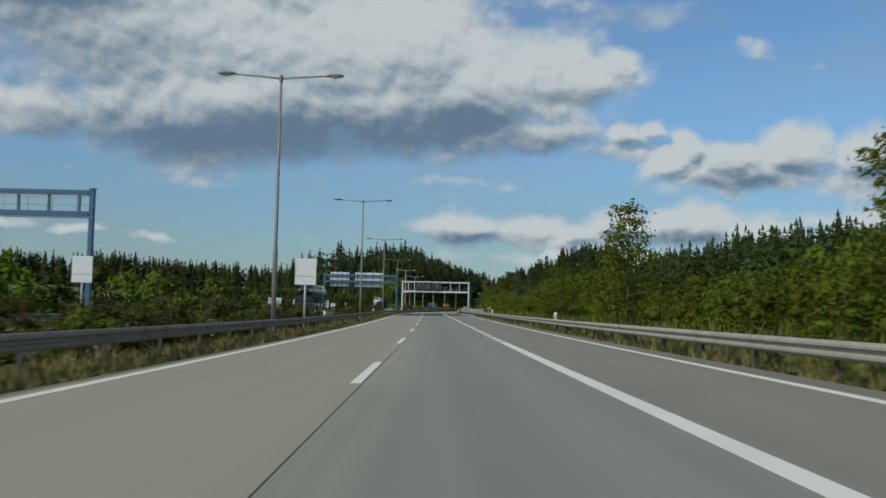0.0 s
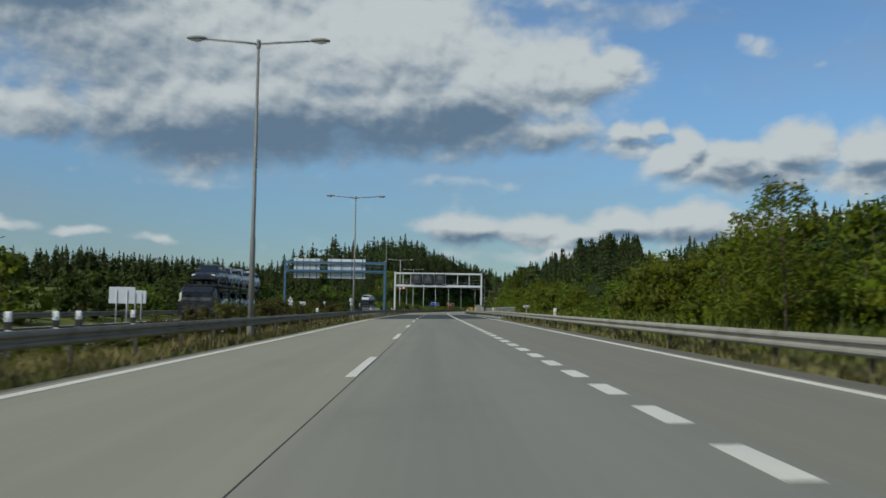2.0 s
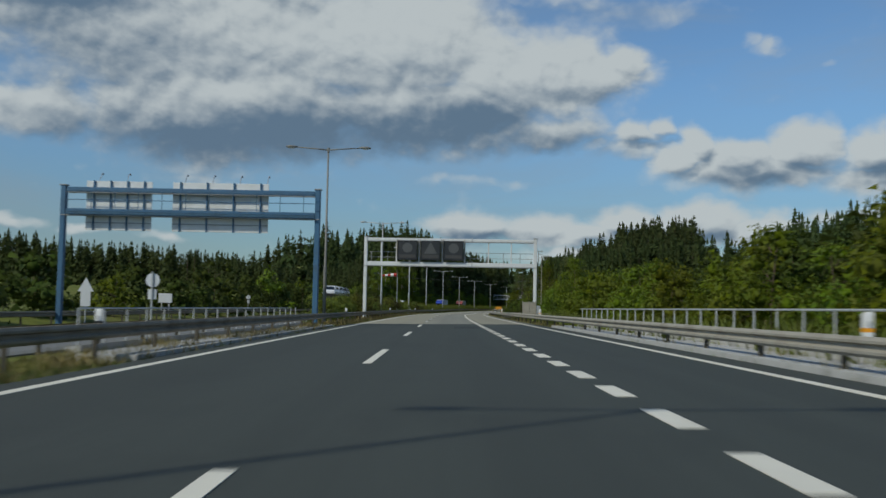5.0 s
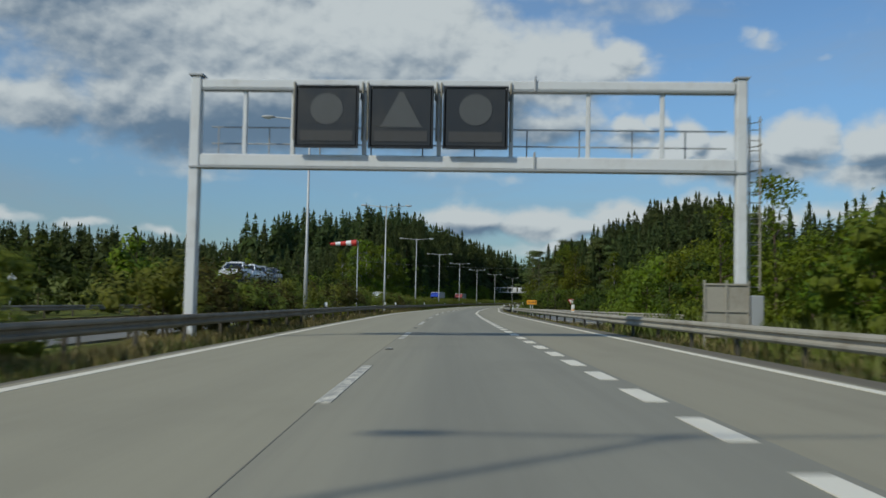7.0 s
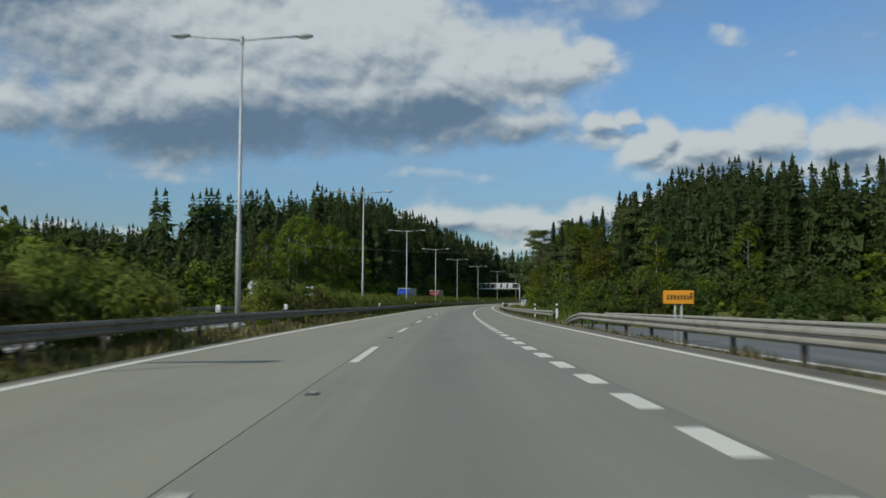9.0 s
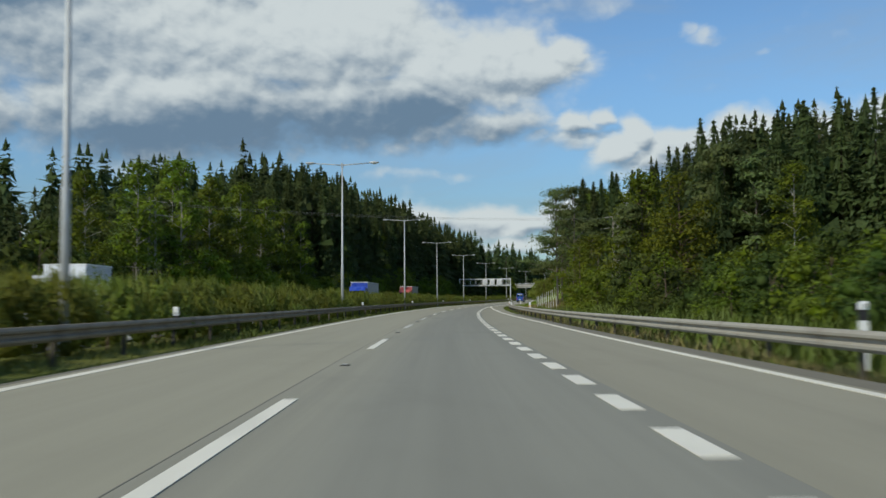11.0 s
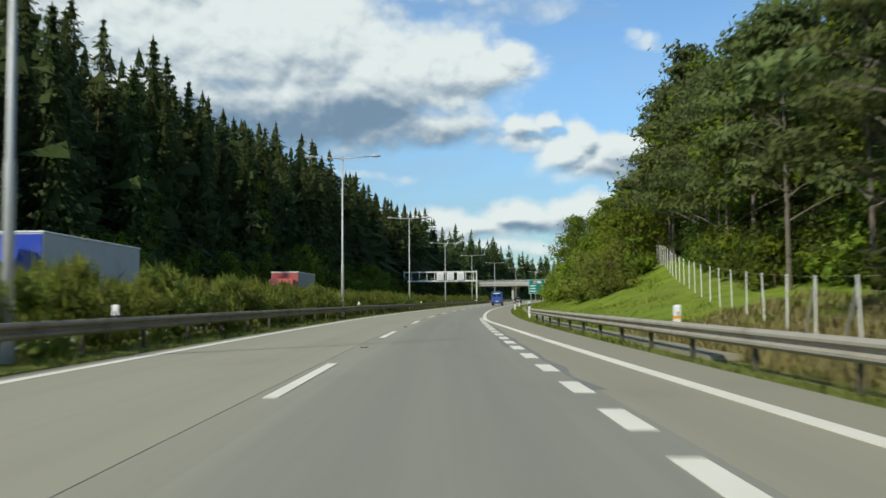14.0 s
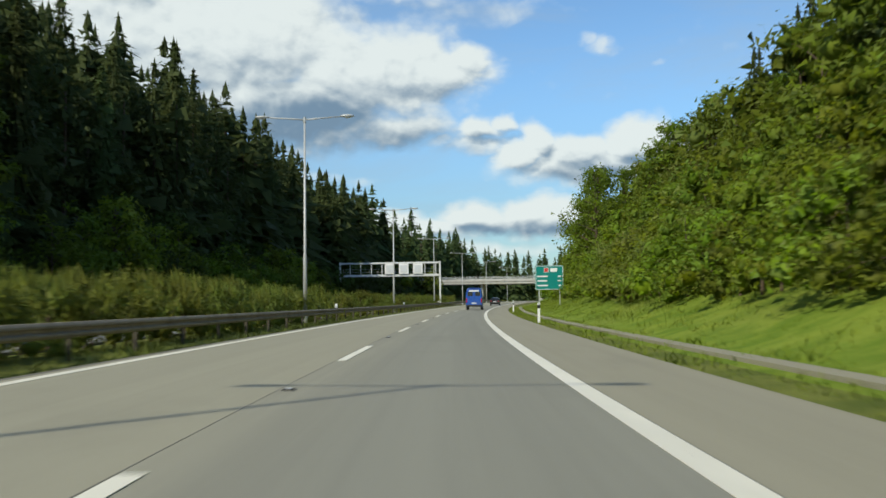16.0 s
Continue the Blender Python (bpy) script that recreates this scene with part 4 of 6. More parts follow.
for side, u in ((1, 8.85), (-1, -6.4)):
    parapet = thing("bridge_railing", "pale steel railing on a concrete kerb along the bridge", "railing")
    base = at(126, u)
    parapet.location = base
    a, b = (126, 179) if side > 0 else (146, 178)
    sections = [[at(s, u + x, z) - base for x, z in ((-0.06, -0.4), (0.25, -0.4), (0.25, 0.25), (-0.06, 0.22))] for s in np.linspace(a, b, 10)]
    part("kerb", Shape().sweep(sections), "concrete", parapet)
    for z in (0.45, 1.02):
        part("rail", Shape().tube([at(s, u, z) - base for s in np.arange(a + 0.5, b, 4)], 0.026, 6), "zinc_pole", parapet)
    for s in np.arange(a + 0.5, b, 1.6):
        part("baluster", Shape().tube([at(s, u, 0.1) - base, at(s, u, 1.04) - base], 0.024, 6), "zinc_pole", parapet)


# ---------------------------------------------------------------- signs and posts
def board(name, label, category, width, height, low, mat, leg=0.045, legs=(0.0,), thick=0.05):
    ob = thing(name, label, category)
    panel = part("panel", Shape().box(0, 0, low + height / 2, width, thick, height, 0.015), mat, ob)
    for x in legs:
        part("leg", Shape().tube([(x, 0.06, -0.4), (x, 0.06, low + height * 0.8)], leg, 8), "zinc_pole", ob, smooth=True)
    return ob, panel


near_board, panel = board("sign_board", "blank white board on a single white post in the reserve", "sign", 1.22, 1.5, 2.5, "board_white", 0.06)
part("seam", Shape().box(0, -0.032, 3.0, 1.2, 0.014, 0.03), "grey_metal", panel)
part("frame", Shape().box(-0.6, -0.035, 3.25, 0.025, 0.02, 1.5), "grey_metal", panel)
laid(near_board, 40.2, -6.15)
far_board, panel = board("sign_board", "blank white board on blue posts beside the oncoming lanes", "sign", 1.2, 1.55, 2.45, "board_white", 0.06)
part("seam", Shape().box(0, -0.032, 2.95, 1.18, 0.014, 0.03), "grey_metal", panel)
laid(far_board, 42.0, -19.4)


def bars(parent, rows, mat, y=-0.034):
    """Plain bars where writing stands."""
    for x, z, wide, high in rows:
        part("text_bar", Shape().box(x, y, z, wide, 0.008, high, 0.0), mat, parent)


teal, panel = board("direction_sign", "green motorway direction sign with white lettering on two posts", "sign", 2.6, 2.25, 2.15, "sign_teal", 0.06, (-0.95, 0.95))
rim = Shape()
for x, z, wide, high in ((0, 2.2, 2.5, 0.04), (0, 4.35, 2.5, 0.04), (-1.24, 3.27, 0.04, 2.15), (1.24, 3.27, 0.04, 2.15)):
    rim.box(x, -0.032, z, wide, 0.012, high)
part("border", rim, "sign_white", panel)
part("number_plate", Shape().box(-0.28, -0.034, 3.98, 0.44, 0.016, 0.42, 0.0), "sign_white", panel, "small red route plate with a white rim")
part("number_field", Shape().box(-0.28, -0.044, 3.98, 0.36, 0.008, 0.34, 0.0), "red", panel)
part("number_plate", Shape().box(0.42, -0.034, 3.98, 0.62, 0.016, 0.34, 0.0), "sign_white", panel, "small pale route plate")
bars(panel, ((-0.62, 3.4, 0.95, 0.13), (-0.65, 2.98, 0.88, 0.13), (-0.62, 2.55, 0.95, 0.13), (0.92, 3.4, 0.3, 0.13), (0.92, 2.98, 0.3, 0.13), (0.95, 2.55, 0.22, 0.13)), "sign_white")
laid(teal, 576, 9.6)

detour, panel = board("detour_sign", "orange sign with dark writing on two thin posts", "sign", 0.95, 0.42, 1.05, "sign_orange", 0.03, (-0.1, 0.1))
bars(panel, [(-0.34 + 0.105 * k, 1.26, 0.05, 0.15) for k in range(7)] + [(0.38, 1.3, 0.05, 0.2)], "sign_black")
laid(detour, 282.7, 8.95, -0.05)


def give_way():
    ob = thing("give_way_sign", "small white three-cornered give way sign on a post", "sign")
    outline = [(-0.45, 1.95), (0.45, 1.95), (0.5, 1.9), (0.05, 1.1), (-0.05, 1.1), (-0.5, 1.9)]
    plate = part("plate", Shape().sweep([[(x, -0.02, z) for x, z in outline], [(x, 0.0, z) for x, z in outline]]), "red", ob)
    small = [(x * 0.72, 1.62 + (z - 1.62) * 0.72) for x, z in outline]
    part("field", Shape().sweep([[(x, -0.03, z) for x, z in small], [(x, -0.021, z) for x, z in small]]), "sign_white", plate)
    part("leg", Shape().tube([(0, 0.04, -0.4), (0, 0.04, 1.7)], 0.03, 8), "zinc_pole", ob)
    return ob


laid(give_way(), 309.6, 15.4, -0.1, 8)

windsock = thing("windsock", "red and white windsock on a thin pole", "windsock")
part("pole", Shape().tube([(0, 0, -0.3), (0, 0, 5.95)], [0.06, 0.035], 8), "zinc_pole", windsock)
for k in range(5):
    x0, x1 = -0.12 - 0.42 * k, -0.12 - 0.42 * (k + 1)
    r0, r1 = 0.26 - 0.03 * k, 0.26 - 0.03 * (k + 1)
    part("sock_band", Shape().tube([(x0, 0, 5.8 - 0.03 * k), (x1, 0, 5.77 - 0.03 * k)], [r0, r1], 12, False), "red" if k % 2 == 0 else "sign_white", windsock, smooth=True)
part("hoop", Shape().tube([(-0.12, 0, 5.53), (-0.12, 0, 6.07)], 0.015, 6), "grey_metal", windsock)
laid(windsock, 265.5, -6.25)


def marker(label, dark, low=0.0, high=1.0, band=0.18):
    """A roadside marker post with a slanted top, a dark band and a reflector."""
    ob = thing("marker_post", label, "marker post", "roadside marker posts")
    outline = [(-0.066, -0.045), (0.066, -0.045), (0.075, 0.03), (0, 0.07), (-0.075, 0.03)]
    part("post", Shape().sweep([[(x, y, low) for x, y in outline], [(x, y, high - 0.05) for x, y in outline], [(x, y + 0.01, high - (0.05 if y > 0 else 0.0)) for x, y in outline]]), "white_plastic", ob)
    drop = 0.24 if low > 0.3 else 0.14
    part("band", Shape().sweep([[(x * 1.06, y * 1.06, high - drop - band) for x, y in outline], [(x * 1.06, y * 1.06, high - drop) for x, y in outline]]), dark, ob)
    part("reflector", Shape().box(0, -0.062, high - drop + 0.06, 0.05, 0.012, 0.08), "zinc_pole", ob)
    return ob


left_marker = marker("white marker fixed to the crash barrier, with a black band", "black", 0.42, 1.02)
laid(left_marker, 44, -5.425)
for s in (95.9, 145, 193.4, 241.3, 283, 295.6, 345, 394.8, 442.8, 491.4, 544.4, 592, 640):
    copy_thing(left_marker, stand(s, -5.425))
right_marker = marker("white marker on the crash barrier with a narrow orange reflector", "sign_orange", 0.5, 1.0, 0.06)
laid(right_marker, 37.2, 7.675)
for s in (89, 140, 189.1, 236.9):
    copy_thing(right_marker, stand(s, 7.675))
for s in (389.3, 442.0):
    copy_thing(right_marker, stand(s, rail_right(s) + 0.075))
verge_marker = marker("white plastic marker post standing in the grass with a black band", "black", -0.1, 1.05)
laid(verge_marker, 488.6, 6.8)
for s, u in ((540, 6.5), (590, 6.5), (640, 6.5), (318, 8.9), (335, 8.7)):
    copy_thing(verge_marker, stand(s, u))


def round_sign(label):
    ob = thing("round_sign", label, "sign", "sign backs by the oncoming lanes")
    part("plate", Shape().tube([(0, 0, 2.0), (0, 0.02, 2.0)], 0.25, 20), "sign_back", ob)
    part("lower_plate", Shape().box(0, 0.01, 1.5, 0.3, 0.02, 0.36, 0.005), "sign_back", ob)
    part("leg", Shape().tube([(0, -0.04, -0.3), (0, -0.04, 2.3)], 0.035, 8), "zinc_pole", ob)
    return ob


first_round = round_sign("grey back of a round sign by the oncoming lanes")
laid(first_round, 160, -8.9)
for s, u in ((239, -21.9), (305, -8.9)):
    copy_thing(first_round, stand(s, u))
for s, u in ((204, -21.2), (150, -21.4)):
    box_back, panel = board("sign_board", "grey aluminium back of a small sign by the oncoming lanes", "sign", 1.1, 0.75, 1.2, "sign_back", 0.04, (-0.3, 0.3))
    laid(box_back, s, u)
for s, u in ((230, -8.8), (310, -8.9)):
    small, panel = board("sign_board", "small white sign with dark marks on a post", "sign", 0.75, 0.42, 1.25, "sign_white", 0.035)
    bars(panel, ((0, 1.46, 0.5, 0.12), (-0.2, 1.4, 0.12, 0.08), (0.2, 1.4, 0.12, 0.08)), "sign_black")
    laid(small, s, u)


for s in (60.8, 63.6, 65.2, 70.0):
    copy_thing(left_marker, stand(s, -8.325))
for s, u, wide, tall in ((94.4, -16.4, 1.5, 0.95), (101.9, -17.7, 1.0, 0.85)):
    turned, panel = board("sign_board", "pale bare back of a low sign by the oncoming lanes", "sign", wide, tall, 1.3, "sign_back", 0.035, (-wide * 0.2, wide * 0.2))
    laid(turned, s, u, -0.12, 180)

plate, panel = board("sign_board", "small dark sign with a white rim on a post", "sign", 0.56, 0.24, 1.08, "sign_white", 0.03)
part("field", Shape().box(0, -0.03, 1.2, 0.5, 0.012, 0.18), "sign_black", panel)
bars(panel, ((-0.14, 1.2, 0.12, 0.07), (0.1, 1.2, 0.2, 0.07)), "sign_white", -0.04)
laid(plate, 121.5, 9.4, -0.12)
pointed = thing("sign_board", "white board with a pointed top beside a blue gantry post", "sign")
outline = [(-0.3, 0.9), (0.3, 0.9), (0.3, 1.8), (0.48, 1.8), (0.0, 2.65), (-0.48, 1.8), (-0.3, 1.8)]
part("panel", Shape().sweep([[(x, -0.02, z) for x, z in outline], [(x, 0.02, z) for x, z in outline]]), "sign_back", pointed)
part("leg", Shape().tube([(0, 0.05, -0.3), (0, 0.05, 2.2)], 0.04, 8), "zinc_pole", pointed)
laid(pointed, 184.1, -20.2)

# raised studs between the marks
stud = thing("road_stud", "small dark raised stud with a white reflector on the road", "road stud", "road studs along the lane line")
part("base", Shape().sweep([[(-0.09, -0.07, 0.0), (0.09, -0.07, 0.0), (0.09, 0.07, 0.0), (-0.09, 0.07, 0.0)], [(-0.065, -0.045, 0.022), (0.065, -0.045, 0.022), (0.065, 0.045, 0.022), (-0.065, 0.045, 0.022)]]), "black", stud)
part("reflector", Shape().box(0, -0.02, 0.026, 0.09, 0.04, 0.014, 0.003), "zinc_pole", stud)
stud.matrix_world = flat_pose(209.7, 0.06, 0.002, 0.5)
for k in range(12, 36):
    copy_thing(stud, flat_pose(18 * k + 11.9, 0.05, 0.002, 0.5))

# wire fence up the slope
fence = thing("wire_fence", "wire mesh fence on leaning pale posts up a grass slope", "fence")
fence_base = at(400, 10.4)
fence.location = fence_base


def fence_u(s):
    return float(np.interp(s, [395, 442, 465, 513], [11.5, 10.4, 13.3, 19.7]))


spots = list(np.arange(413, 514, 3.1))
rng = random.Random(4)
tops = []
for s in spots:
    u = fence_u(s)
    lean, z = rng.uniform(-0.07, 0.07), under(s, u)
    foot, head = at(s, u, z - 0.2) - fence_base, at(s + lean, u + rng.uniform(-0.05, 0.05), z + 1.5) - fence_base
    tops.append((foot, head))
    part("post", Shape().tube([foot, head], 0.022, 7), "sign_white", fence)
for share in (0.98, 0.8, 0.62, 0.45, 0.3, 0.17):
    part("wire", Shape().tube([f.lerp(h, share) for f, h in tops], 0.0025, 4), "zinc", fence)
for k in (9, 10):
    foot, head = tops[k]
    part("brace", Shape().tube([head * 0.9 + foot * 0.1, foot + (tops[k + 1][0] - foot) * 0.4], 0.03, 6), "zinc_pole", fence)

# lattice mast with wires
mast = thing("power_pylon", "grey steel lattice pylon behind the trees", "pylon")


def mast_half(z):
    return float(np.interp(z, [0, 17], [0.62, 0.36]))


for sx in (-1, 1):
    for sy in (-1, 1):
        part("leg", Shape().tube([(sx * mast_half(z), sy * mast_half(z), z) for z in (-0.5, 8, 17)], 0.06, 5), "zinc", mast)
levels = np.arange(0, 17, 1.35)
for a, b in zip(levels, levels[1:]):
    for k, (p, q) in enumerate((((-1, -1), (1, -1)), ((1, -1), (1, 1)), ((1, 1), (-1, 1)), ((-1, 1), (-1, -1)))):
        part("lacing", Shape().tube([(p[0] * mast_half(a), p[1] * mast_half(a), a), (q[0] * mast_half(b), q[1] * mast_half(b), b)], 0.03, 4), "zinc", mast)
for z, wide in ((14.2, 2.6), (16.2, 2.0)):
    part("cross_arm", Shape().tube([(-wide, 0, z), (0, 0, z + 0.3), (wide, 0, z)], 0.07, 5), "zinc", mast)
laid(mast, 425.5, 18.4, 0, 8, 0.62)
copy_thing(mast, stand(404.5, -25.5, 0, 8))
wires = thing("power_cables", "thin dark power cables across the sky above the motorway", "cable")
wire_base = at(425.5, 18.4)
wires.location = wire_base
for du in (-1.2, 0, 1.2):
    a, b = at(425.5 + du, 18.4, 10.0), at(404.5 + du, -25.5, 10.0)
    part("cable", Shape().tube([a.lerp(b, t) - Vector((0, 0, 2.4 * t * (1 - t))) - wire_base for t in np.linspace(0, 1, 12)], 0.006, 4), "zinc_old", wires)


# ---------------------------------------------------------------- vehicles
def wheel(parent, x, y, r, wide):
    tyre = part("wheel", Shape().sweep([[(x + dx, y + rr * math.cos(a), r + rr * math.sin(a)) for a in np.linspace(0, 2 * math.pi, 18, endpoint=False)]
                                       for dx, rr in ((-wide / 2, r * 0.9), (-wide * 0.35, r), (wide * 0.35, r), (wide / 2, r * 0.9))]), "black", parent, smooth=True)
    part("rim", Shape().tube([(x - wide * 0.53, y, r), (x + wide * 0.53, y, r)], r * 0.58, 14), "zinc_pole", tyre)


def loft(sections, half, round_in=0.06):
    """A car body: outlines (y, low, high, narrowing at the top) skinned along the car."""
    rings = []
    for y, low, high, narrow in sections:
        w, t = half, half * narrow
        rings.append([(-w + round_in, y, low), (w - round_in, y, low), (w, y, low + round_in), (w, y, low + (high - low) * 0.55), (t, y, high - round_in),
                      (t - round_in * 1.5, y, high), (-t + round_in * 1.5, y, high), (-t, y, high - round_in), (-w, y, low + (high - low) * 0.55), (-w, y, low + round_in)])
    return Shape().sweep(rings)


def blue_van():
    """Front looks along +y."""
    van = thing("delivery_van", "blue high-roofed delivery van driving in the slow lane", "van")
    body = part("body", loft([(-2.85, 0.42, 2.5, 0.84), (-2.78, 0.38, 2.62, 0.86), (1.0, 0.38, 2.62, 0.86), (1.75, 0.38, 2.35, 0.84), (2.35, 0.38, 1.45, 0.88),
                              (2.95, 0.4, 1.15, 0.9), (3.05, 0.5, 0.95, 0.9)], 1.0, 0.08), "van_blue", van, smooth=False)
    for x in (-0.46, 0.46):
        part("rear_door", Shape().box(x, -2.86, 1.45, 0.86, 0.05, 1.85, 0.03), "van_blue", body)
        part("rear_window", Shape().box(x, -2.90, 1.95, 0.62, 0.02, 0.5, 0.02), "glass", body)
    part("bumper", Shape().box(0, -2.93, 0.5, 1.9, 0.16, 0.24, 0.04), "black", van)
    part("roof_spoiler", Shape().box(0, -2.75, 2.64, 1.4, 0.25, 0.1, 0.03), "van_blue", van)
    part("lettering_band", Shape().box(0, -2.905, 2.32, 1.2, 0.01, 0.16), "sign_white", body)
    part("plate", Shape().box(0.0, -2.905, 0.82, 0.52, 0.015, 0.12), "sign_white", van)
    for x in (-0.9, 0.9):
        part("tail_light", Shape().box(x, -2.88, 1.15, 0.13, 0.06, 0.5, 0.02), "tail_light", van)
        part("mirror", Shape().box(x * 1.25, 1.75, 1.45, 0.16, 0.12, 0.38, 0.03), "black", van)
        for y in (-1.75, 1.95):
            wheel(van, x * 0.98, y, 0.35, 0.24)
    return van


def hatchback(label, paint, rows=0.0):
    car = thing("car", label, "car")
    body = part("body", loft([(-2.05, 0.42, 0.95, 0.9), (-1.95, 0.28, 1.05, 0.92), (-1.2, 0.24, 1.02, 0.93), (0.9, 0.24, 0.98, 0.93), (1.75, 0.26, 0.82, 0.9), (2.1, 0.4, 0.66, 0.85)], 0.88), paint, car)
    part("cabin", loft([(-1.85, 0.95, 1.02, 0.8), (-1.35, 0.95, 1.42, 0.7), (-0.2, 0.95, 1.47, 0.7), (0.35, 0.95, 1.38, 0.72), (1.15, 0.9, 0.97, 0.85)], 0.82), "glass", body)
    part("roof", loft([(-1.5, 1.34, 1.40, 0.8), (-1.0, 1.36, 1.49, 0.85), (-0.2, 1.38, 1.52, 0.85), (0.3, 1.36, 1.45, 0.85)], 0.6, 0.03), paint, body)
    for x in (-1, 1):
        for low, high in (((0.80, -1.8, 0.98), (0.58, -1.42, 1.4)), ((0.82, -0.35, 0.98), (0.6, -0.35, 1.42)), ((0.8, 1.05, 0.96), (0.6, 0.3, 1.42))):
            part("pillar", Shape().tube([(x * low[0], low[1], low[2]), (x * high[0], high[1], high[2])], 0.05, 5), paint, body)
    part("bumper", Shape().box(0, -2.08, 0.5, 1.6, 0.12, 0.2, 0.04), "black", car)
    part("plate", Shape().box(0, -2.15, 0.72, 0.5, 0.015, 0.11), "sign_white", car)
    for x in (-0.68, 0.68):
        part("tail_light", Shape().box(x, -2.05, 0.85, 0.22, 0.06, 0.14, 0.02), "tail_light", car)
        part("headlight", Shape().box(x, 2.03, 0.68, 0.26, 0.1, 0.12, 0.02), "sign_white", car)
        for y in (-1.3, 1.35):
            wheel(car, x * 1.18, y, 0.31, 0.2)
    return car


def lorry(label, paint, cover, length, trailer=True):
    """A cab with a box body, and a drawbar trailer behind; its front looks along +y."""
    truck = thing("lorry", label, "lorry")
    cab = part("cab", loft([(0.0, 0.7, 3.1, 0.96), (1.5, 0.6, 3.2, 0.94), (2.0, 0.5, 2.6, 0.95), (2.15, 0.5, 1.7, 0.96)], 1.2, 0.1), paint, truck)
    part("windscreen", Shape().box(0, 2.06, 2.2, 2.0, 0.14, 0.8, 0.04), "glass", cab)
    part("grille", Shape().box(0, 2.16, 1.15, 1.5, 0.06, 0.55, 0.03), "black", cab)
    part("bumper", Shape().box(0, 2.2, 0.62, 2.35, 0.14, 0.35, 0.05), paint, cab)
    for x in (-0.85, 0.85):
        part("headlight", Shape().box(x, 2.26, 0.75, 0.4, 0.05, 0.18, 0.02), "sign_white", cab)
        part("mirror", Shape().box(x * 1.6, 1.95, 2.2, 0.15, 0.14, 0.6, 0.04), "black", cab)
    bodies = [(-length - 0.2, -0.2)] + ([(-2 * length - 1.4, -length - 1.4)] if trailer else [])
    for a, b in bodies:
        hold = part("load_body", Shape().box(0, (a + b) / 2, 2.45, 2.5, b - a, 2.75, 0.05), cover, truck)
        part("roof_edge", Shape().box(0, (a + b) / 2, 3.84, 2.55, b - a + 0.05, 0.08, 0.02), "sign_white", hold)
        part("front_panel", Shape().box(0, b + 0.015, 2.45, 2.4, 0.04, 2.6, 0.01), paint, hold)
        part("chassis", Shape().box(0, (a + b) / 2, 0.9, 1.0, b - a, 0.3, 0.03), "black", truck)
        for y in (a + 1.0, a + 2.2):
            for x in (-1.0, 1.0):
                wheel(truck, x, y, 0.48, 0.32)
    for x in (-1.0, 1.0):
        wheel(truck, x, 1.1, 0.5, 0.32)
    return truck


def transporter(label):
    """An empty-framed car carrier; the cars on it are things of their own."""
    carrier = thing("car_transporter", label, "lorry")
    cab = part("cab", loft([(7.0, 0.7, 2.42, 0.94), (8.3, 0.6, 2.45, 0.94), (8.8, 0.5, 2.1, 0.95), (9.0, 0.5, 1.5, 0.96)], 1.2, 0.1), "car_dark", carrier)
    part("windscreen", Shape().box(0, 8.86, 1.8, 2.0, 0.14, 0.6, 0.04), "glass", cab)
    part("grille", Shape().box(0, 9.02, 1.0, 1.5, 0.06, 0.4, 0.03), "black", cab)
    for z in (0.7, 2.55):
        part("deck", Shape().box(0, -0.6 + (0.8 if z > 2 else 0), z, 2.4, 15.4, 0.14, 0.02), "car_dark", carrier)
    for y in (-8.0, -4.0, 0.0, 4.0, 7.4):
        for x in (-1.18, 1.18):
            part("frame_post", Shape().box(x, y, 1.65, 0.1, 0.16, 2.0, 0.02), "car_dark", carrier)
    for y in (-4.6, -3.4, -2.2, 5.0, 8.0):
        for x in (-1.0, 1.0):
            wheel(carrier, x, y, 0.42, 0.3)
    return carrier


laid(blue_van(), 608, 1.85)
laid(hatchback("dark car driving ahead in the merging lane", "car_dark"), 668, 2.4)
laid(lorry("blue lorry with long pale covered body, oncoming", "truck_blue", "tarpaulin", 11.0, False), 457, -14.5, -0.1, 180)
laid(lorry("red-fronted lorry with a grey covered body in the oncoming lanes", "truck_red", "grey_metal", 8.0, False), 508, -14.5, -0.1, 180)
laid(lorry("white box van in the oncoming lanes", "car_white", "car_white", 4.0, False), 360, -14.5, -0.1, 180, 0.75)
for s, u, paints, label in ((113, -14.5, ("car_dark", "car_silver", "car_silver", "car_white"), "dark car transporter with cars on two decks, oncoming"),
                            (268, -15.5, ("car_white", "car_white", "car_silver", "car_dark"), "car transporter loaded with white cars in the oncoming lanes")):
    laid(transporter(label), s, u, -0.1, 180)
    for k, paint in enumerate(paints):
        words_of = {"car_dark": "black car", "car_silver": "silver car", "car_white": "white car"}[paint]
        laid(hatchback(f"{words_of} carried on the upper deck of a transporter", paint), s - 5.0 + 4.3 * k, u, 2.52, 180)
    for k, paint in enumerate(paints[1:]):
        words_of = {"car_dark": "black car", "car_silver": "silver car", "car_white": "white car"}[paint]
        laid(hatchback(f"{words_of} carried on the lower deck of a transporter", paint), s - 3.2 + 4.6 * k, u, 0.67, 180)


